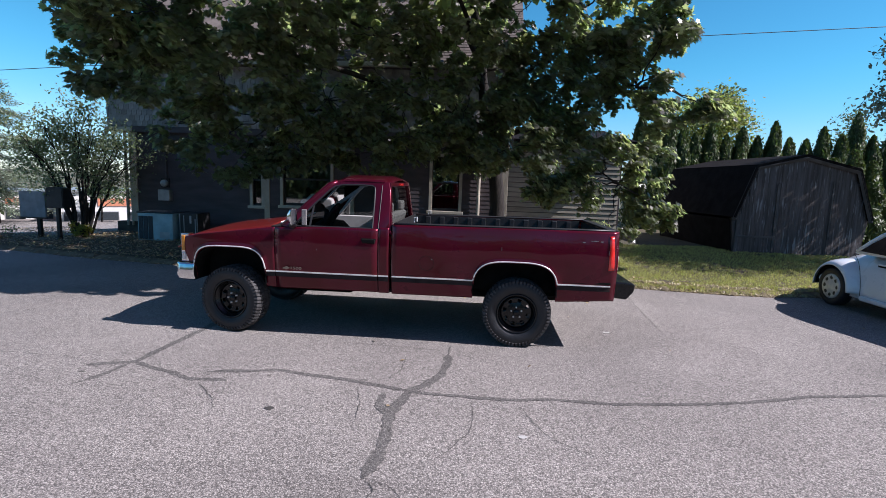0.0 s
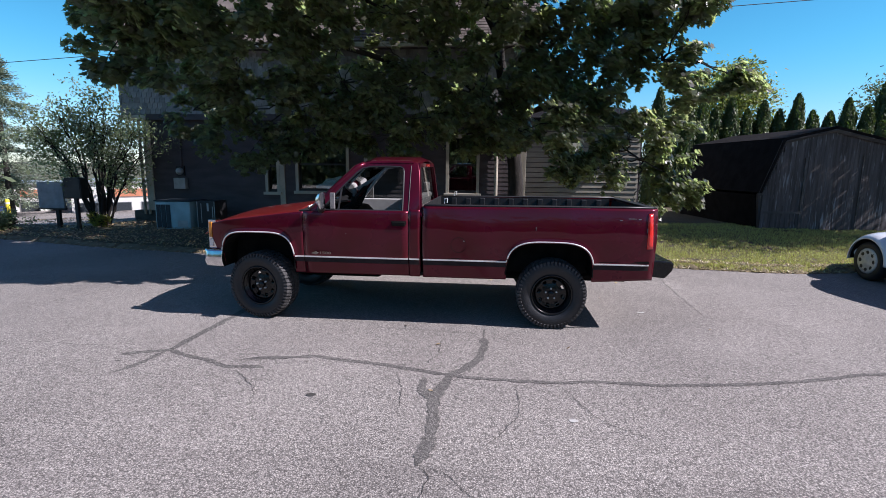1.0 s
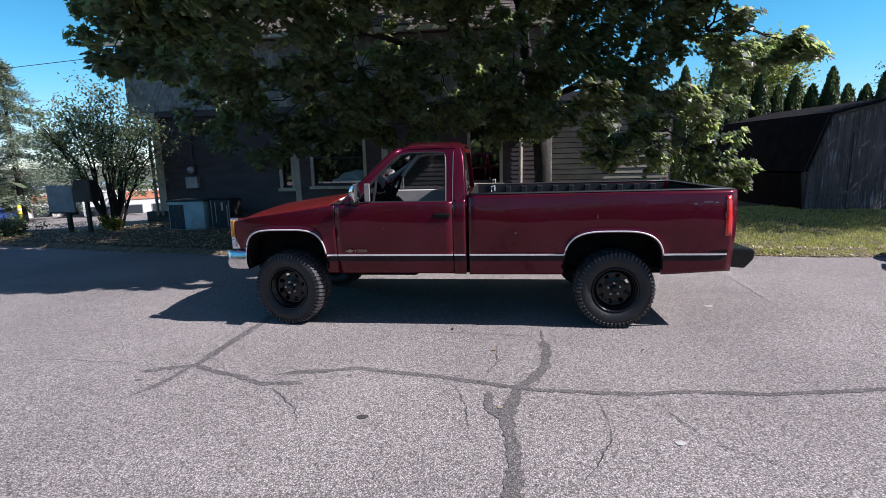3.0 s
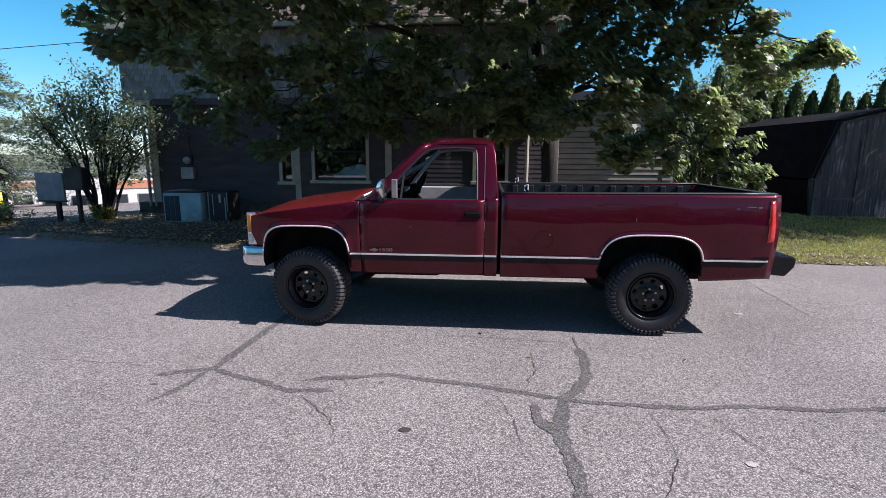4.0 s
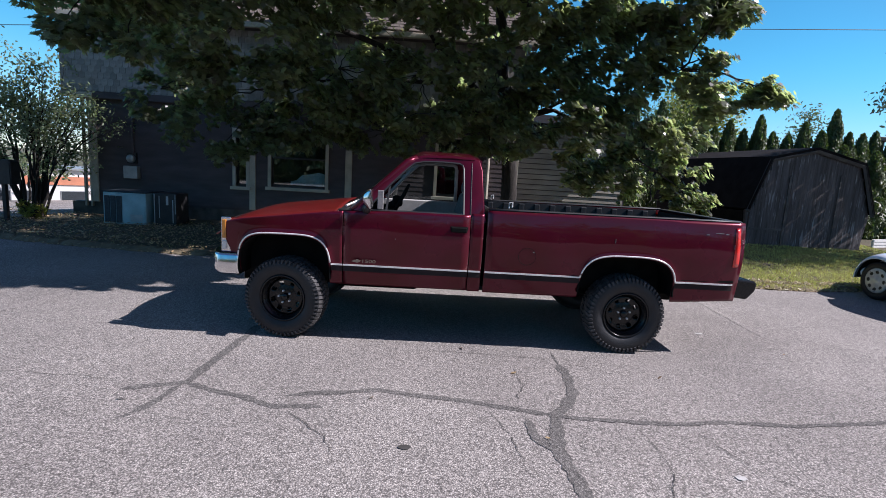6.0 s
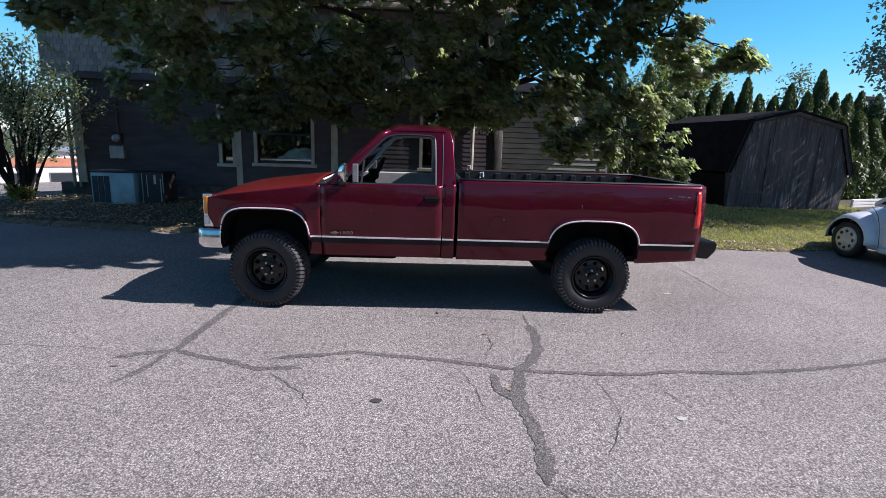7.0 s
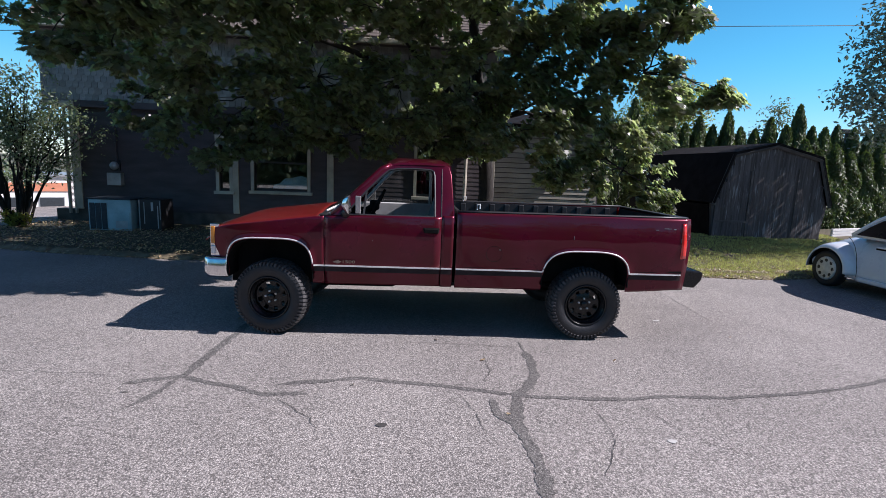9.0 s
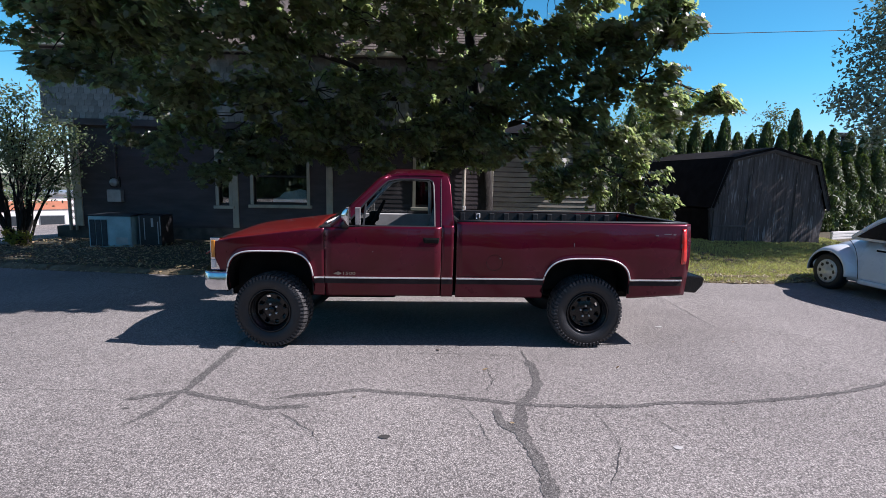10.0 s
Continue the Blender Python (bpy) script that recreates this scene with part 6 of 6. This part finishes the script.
# ---- across the street ----
def store(xa, xb, y, z0, z1, label):
    s = thing("store_building", label, "building", ((xa + xb) / 2, y, z0), 35)
    x0, x1 = (xa - xb) / 2, (xb - xa) / 2
    h = z1 - z0
    part("wall", box(x0, 0, -1, x1, 8, h), M_WHITE, s)
    part("sign_band", box(x0 + 0.3 * (x1 - x0), -0.08, h * 0.64, x0 + 0.75 * (x1 - x0), 0, h * 0.84), M_BAND, s, "orange red sign band")
    part("roof", box(x0 - 0.2, -0.25, h, x1 + 0.2, 8.2, h + 0.15), M_GALV, s)
    n = max(2, int((x1 - x0) / 2))
    for k in range(n):
        a = x0 + (x1 - x0) * (k + 0.15) / n
        wi = part("window", box(a, -0.05, 0.4, a + 0.7 * (x1 - x0) / n, 0.0, h * 0.5), M_GALV, s)
        part("pane", box(a + 0.06, -0.07, 0.46, a + 0.7 * (x1 - x0) / n - 0.06, -0.05, h * 0.5 - 0.06), M_AC_DARK, wi)


store(-46, -37.5, 38, -3.6, -0.4, "low white store with an orange red sign band across the street")
store(-35.5, -26, 36, -3.4, 0.0, "long white store with an orange red band behind the shrub")
far_car = thing("parked_car", "blue hatchback car parked across the street", "car", (-37.0, 27.2, slope_z(-37, 27.2) + 0.06), -8)
part("body", prism([(-2.0, 0.32), (2.0, 0.32), (2.05, 0.75), (1.7, 0.88), (1.0, 0.93), (-1.9, 0.98), (-2.05, 0.7)], -0.85, 0.85), M_BLUE, far_car, bevel=0.08)
part("cabin", prism([(-1.85, 0.95), (0.95, 0.92), (0.35, 1.40), (-1.35, 1.45)], -0.72, 0.72), M_BLUE, far_car, bevel=0.06)
part("side_window", prism([(-1.6, 1.0), (0.6, 0.98), (0.22, 1.33), (-1.25, 1.37)], -0.745, -0.715), M_AC_DARK, far_car, "dark side window")
for x in (-1.3, 1.25):
    for y in (-0.78, 0.78):
        wh = part("wheel", lathe([(0.18, -0.08), (0.29, -0.09), (0.31, -0.05), (0.31, 0.05), (0.29, 0.09), (0.18, 0.08)], 24), M_RUBBER, far_car, smooth=True)
        part("hub_cap", lathe([(0.18, -0.08), (0.12, -0.095), (0.0, -0.10)], 20), M_HUBCAP, wh)
        wh.location = (x, y, 0.31)
bol = thing("bollard", "yellow steel bollard beside the street", "bollard", (-33, 26, slope_z(-33, 26) + 0.1))
part("post", tube([(0, 0, -0.1), (0, 0, 1.3), (0, 0, 1.36)], [0.13, 0.13, 0.07], 12), M_YELLOW, bol, smooth=True)
part("band", tube([(0, 0, 1.0), (0, 0, 1.12)], 0.134, 12), M_WHITE, bol)
pole = thing("street_lamp", "dark shoebox parking lot lamp on a tall pole", "street lamp", (22.6, 20, 0))
part("pole", tube([(0, 0, -0.2), (0, 0, 4.5)], 0.09, 8), M_BLACK, pole)
part("head", box(-0.5, -0.25, 4.5, 0.45, 0.25, 4.72), M_BLACK, pole, bevel=0.03)
part("arm", tube([(0, 0, 4.5), (0.1, 0, 4.58)], 0.06, 6), M_BLACK, pole)
wire = [(-60 + 3 * k, 25, 8.15 + 0.0 * k + (11.4 - 8.15) * ((-60 + 3 * k) + 30) / 55) for k in range(41)]
tagged(part("overhead_cable", tube(wire, 0.022, 5), M_WIRE), "thin black overhead utility cable", "cable")
broad_tree("street_tree", "leafy green tree standing across the street", (-43, 33, -3), 4.2, [(0, 0, 3.2, 2.2, 2, 1.2), (2.5, 0, 2.6, 1.6, 1.5, 0.9), (-2.5, 0, 2.8, 1.8, 1.5, 1.0)], 40, M_FAR, 131, (0.2, 0.35))
broad_tree("street_tree", "leafy green tree standing across the street", (-30.5, 33, -3), 4.6, [(0, 0, 3.3, 1.6, 1.5, 0.9), (1.8, 0, 2.9, 1.3, 1.2, 0.7)], 40, M_BUSH, 137, (0.2, 0.35))

# far woods close the view all round, mostly unseen
rw = np.random.default_rng(17)
pts = []
for k in range(260):
    a = rw.uniform(0, 2 * math.pi)
    if 0.25 < (a / math.pi) % 2 < 0.78:
        continue
    r = rw.uniform(45, 60)
    base = np.array((r * math.cos(a), r * math.sin(a), slope_z(r * math.cos(a), r * math.sin(a))))
    h = rw.uniform(2.5, 4.5)
    q = rw.normal(size=(110, 3)) * np.array((1.9, 1.9, h * 0.33)) + base + np.array((0, 0, h * 0.62))
    q[:, 2] = np.maximum(q[:, 2], base[2])
    pts.append(q)
# row behind the camera, added to darken the truck's reflections and cut sky fill
for k in range(46):
    x = -34 + 68 * k / 45 + rw.uniform(-1, 1)
    y = -24 - 6 * rw.random() + 0.004 * x * x
    h = rw.uniform(3.0, 6.0)
    q = rw.normal(size=(420, 3)) * np.array((1.5, 1.3, h * 0.28)) + np.array((x, y, h * 0.52))
    q[:, 2] = np.maximum(q[:, 2], 0.1)
    pts.append(q)
pts = np.concatenate(pts)
tagged(leaves("far_woods", pts, rw.normal(size=pts.shape) + np.array((0, 0, 0.6)), rw.normal(size=pts.shape), rw.uniform(0.6, 1.2, len(pts)), OVAL_LEAF, M_BUSH), "dark belt of far trees round the lot, mostly unseen and added", "woods", kind="stuff")

# ---- marks on the asphalt ----
for x, y, r, m, label in ((-0.39, -2.79, 0.03, M_CRACK, "small dark oil spot on asphalt"), (1.60, -2.97, 0.028, M_LINE, "pale worn spot on asphalt"), (2.86, -0.14, 0.035, M_LINE, "pale worn spot on asphalt"), (-2.36, -2.33, 0.02, M_TAR, "small dark oil spot on asphalt")):
    bm = bmesh.new()
    bm.faces.new([bm.verts.new((x + r * (1 + 0.4 * noise.noise((x + math.cos(a) * 2, y + math.sin(a) * 2, 1))) * math.cos(a) * 1.3, y + r * math.sin(a) * (0.9 + 0.5 * noise.noise((math.cos(a) * 2 + x, y, 5))), 0.0055)) for a in (2 * math.pi * k / 18 for k in range(18))])
    tagged(part("asphalt_spot", bm, m), label, "stain", "asphalt spots")

# ---- grass and litter ----
rg = np.random.default_rng(23)


def scatter(n, x0, x1, depth, power=1.0):
    xs = rg.uniform(x0, x1, n)
    ds = 0.02 + depth * rg.random(n) ** power
    ys = np.array([edge_y(x) for x in xs]) + ds
    zs = np.array([lawn_z(x, y) for x, y in zip(xs, ys)])
    return np.stack([xs, ys, zs], 1)


p = np.concatenate([scatter(95000, 3.2, 11.5, 4.4, 1.3), scatter(16000, 3.2, 10.5, 0.38, 1.0) - np.array((0, 0.10, 0.012)), scatter(2600, -13, 3.2, 3.6, 1.2)])
tuft = np.array([noise.noise((x * 2.2, y * 2.2, 2)) + 0.6 * noise.noise((x * 7, y * 7, 4)) for x, y, z in p])
p, tuft = p[tuft > -0.55], tuft[tuft > -0.55]
rim = np.array([y - edge_y(x) < 0.30 for x, y, z in p])
s = rg.uniform(0.025, 0.05, len(p)) * (1 + 0.9 * np.clip(tuft, 0, 0.7)) * np.where(rim, 0.95, 1.0)
p[:, 2] += s * 0.42
tagged(leaves("grass", p, rg.normal(size=p.shape) * np.array((1, 1, 0.2)), np.array((0, 0, 1.0)) + rg.normal(size=p.shape) * 0.35, s, BLADE * np.array((1.6, 1)), M_GRASS), "patchy sunlit grass blades on the lawn", "grass", kind="stuff")
p = scatter(11000, 2.2, 10.5, 0.30, 0.8) - np.array((0, 0.13, 0))
patch = np.array([noise.noise((x * 1.9, 1.0, 8)) + 0.7 * noise.noise((x * 6, y * 6, 1)) for x, y, z in p])
p = p[patch > -0.25]
p[:, 2] = np.array([lawn_z(x, y) for x, y, z in p]) + 0.022
tagged(leaves("dry_grass", p, rg.normal(size=p.shape) + np.array((0, -0.5, 0.8)), rg.normal(size=p.shape) * np.array((1, 0.8, 0.35)) + np.array((0, -0.9, 0.15)), rg.uniform(0.04, 0.10, len(p)), BLADE * np.array((2.0, 1)), M_STRAW), "dry tan grass fringe along the asphalt edge", "dry grass", kind="stuff")
p = np.concatenate([scatter(2600, -12, 9, 0.7, 2.6) - np.array((0, 0.12, 0)), scatter(12000, -12, 2, 3.2)])
p[:, 2] = np.array([lawn_z(x, y) for x, y, z in p]) + 0.045
p[p[:, 1] < np.array([edge_y(x) - 0.05 for x in p[:, 0]]), 2] = 0.012
lot = np.stack([rg.uniform(-6, 7.5, 22), rg.uniform(-3.5, 2.3, 22), np.full(22, 0.012)], 1)
p = np.concatenate([p, lot])
tagged(leaves("fallen_leaves", p, rg.normal(size=p.shape) * 0.3 + np.array((0, 0, 1.0)), rg.normal(size=p.shape), rg.uniform(0.03, 0.075, len(p)), OVAL_LEAF, M_LITTER), "dry fallen leaves along the lawn edge", "leaf litter", kind="stuff")

# roof courses over the lot side, lower part
rr_ = random.Random(12)
bm = bmesh.new()
rise, run = 3.72, 4.15
sl = math.hypot(rise, run)
for row in range(22):
    x = -3.0 + 0.13 * (row % 2)
    while x < 2.1:
        w = rr_.uniform(0.22, 0.3)
        d0, d1 = 0.14 * row, 0.14 * row + 0.17
        lift = 0.018 + rr_.uniform(0, 0.006)
        v = []
        for d, up in ((d0, lift), (d1, 0.006)):
            for xx in (x, min(x + w - 0.008, 2.14)):
                y = -0.55 + run / sl * d - rise / sl * up
                z = 4.87 + rise / sl * d + run / sl * up
                v.append((xx, y, z))
        q = [bm.verts.new(p_) for p_ in (v[0], v[1], v[3], v[2])]
        bm.faces.new(q)
        q2 = [bm.verts.new(p_) for p_ in (v[0], v[1], (v[1][0], v[1][1] + 0.012, v[1][2] - 0.014), (v[0][0], v[0][1] + 0.012, v[0][2] - 0.014))]
        bm.faces.new(q2[::-1])
        x += w
tagged(part("roof_shingles", bm, M_ROOF, house), kind="stuff")
# wall shingles of the upper storey: the open end singly, the rest joined
SH = {}
joined = bmesh.new()
for row in range(12):
    z = 3.1 + 0.148 * row
    for col in range(72):
        x = -9.40 + 0.15 * col + 0.075 * (row % 2)
        y = -0.12
        outline = [(0.004, 0.03), (0.05, 0.0), (0.10, 0.0), (0.146, 0.03), (0.146, 0.165), (0.004, 0.165)]
        if col < 24 or not SH:
            if not SH:
                b0 = prism(outline, -0.016, -0.002)
                SH["mesh"] = bpy.data.meshes.new("shingle")
                b0.to_mesh(SH["mesh"])
                b0.free()
                SH["mesh"].materials.append(M_SHINGLE)
            o = new("shingle", SH["mesh"])
            o.parent = house
            o.location = (x, y - 0.002 * rr_.random(), z)
            o.rotation_euler = (radians(-2.2), 0, radians(rr_.uniform(-0.5, 0.5)))
        elif x < 1.85:
            prism([(x + a, z + b) for a, b in outline], y - 0.016 - 0.003 * rr_.random(), y - 0.002, joined)
tagged(part("shingle_rest", joined, M_SHINGLE, house), kind="stuff")

# ---- clapboards and shingles of the house, laid last ----
for par, a, b, z, h, m, y in BOARDS:
    bm = bmesh.new()
    gap, out = (0.020, 0.034) if m is M_WING else (0.004, 0.019)
    v = [bm.verts.new(q) for q in ((a, y - out, z + gap), (b, y - out, z + gap), (b, y - 0.003, z + gap), (a, y - 0.003, z + gap), (a, y - 0.012, z + h), (b, y - 0.012, z + h), (b, y - 0.003, z + h), (a, y - 0.003, z + h))]
    for f in ((0, 3, 2, 1), (4, 5, 6, 7), (0, 1, 5, 4), (1, 2, 6, 5), (2, 3, 7, 6), (3, 0, 4, 7)):
        bm.faces.new([v[i] for i in f])
    part("siding_board", bm, m, par)
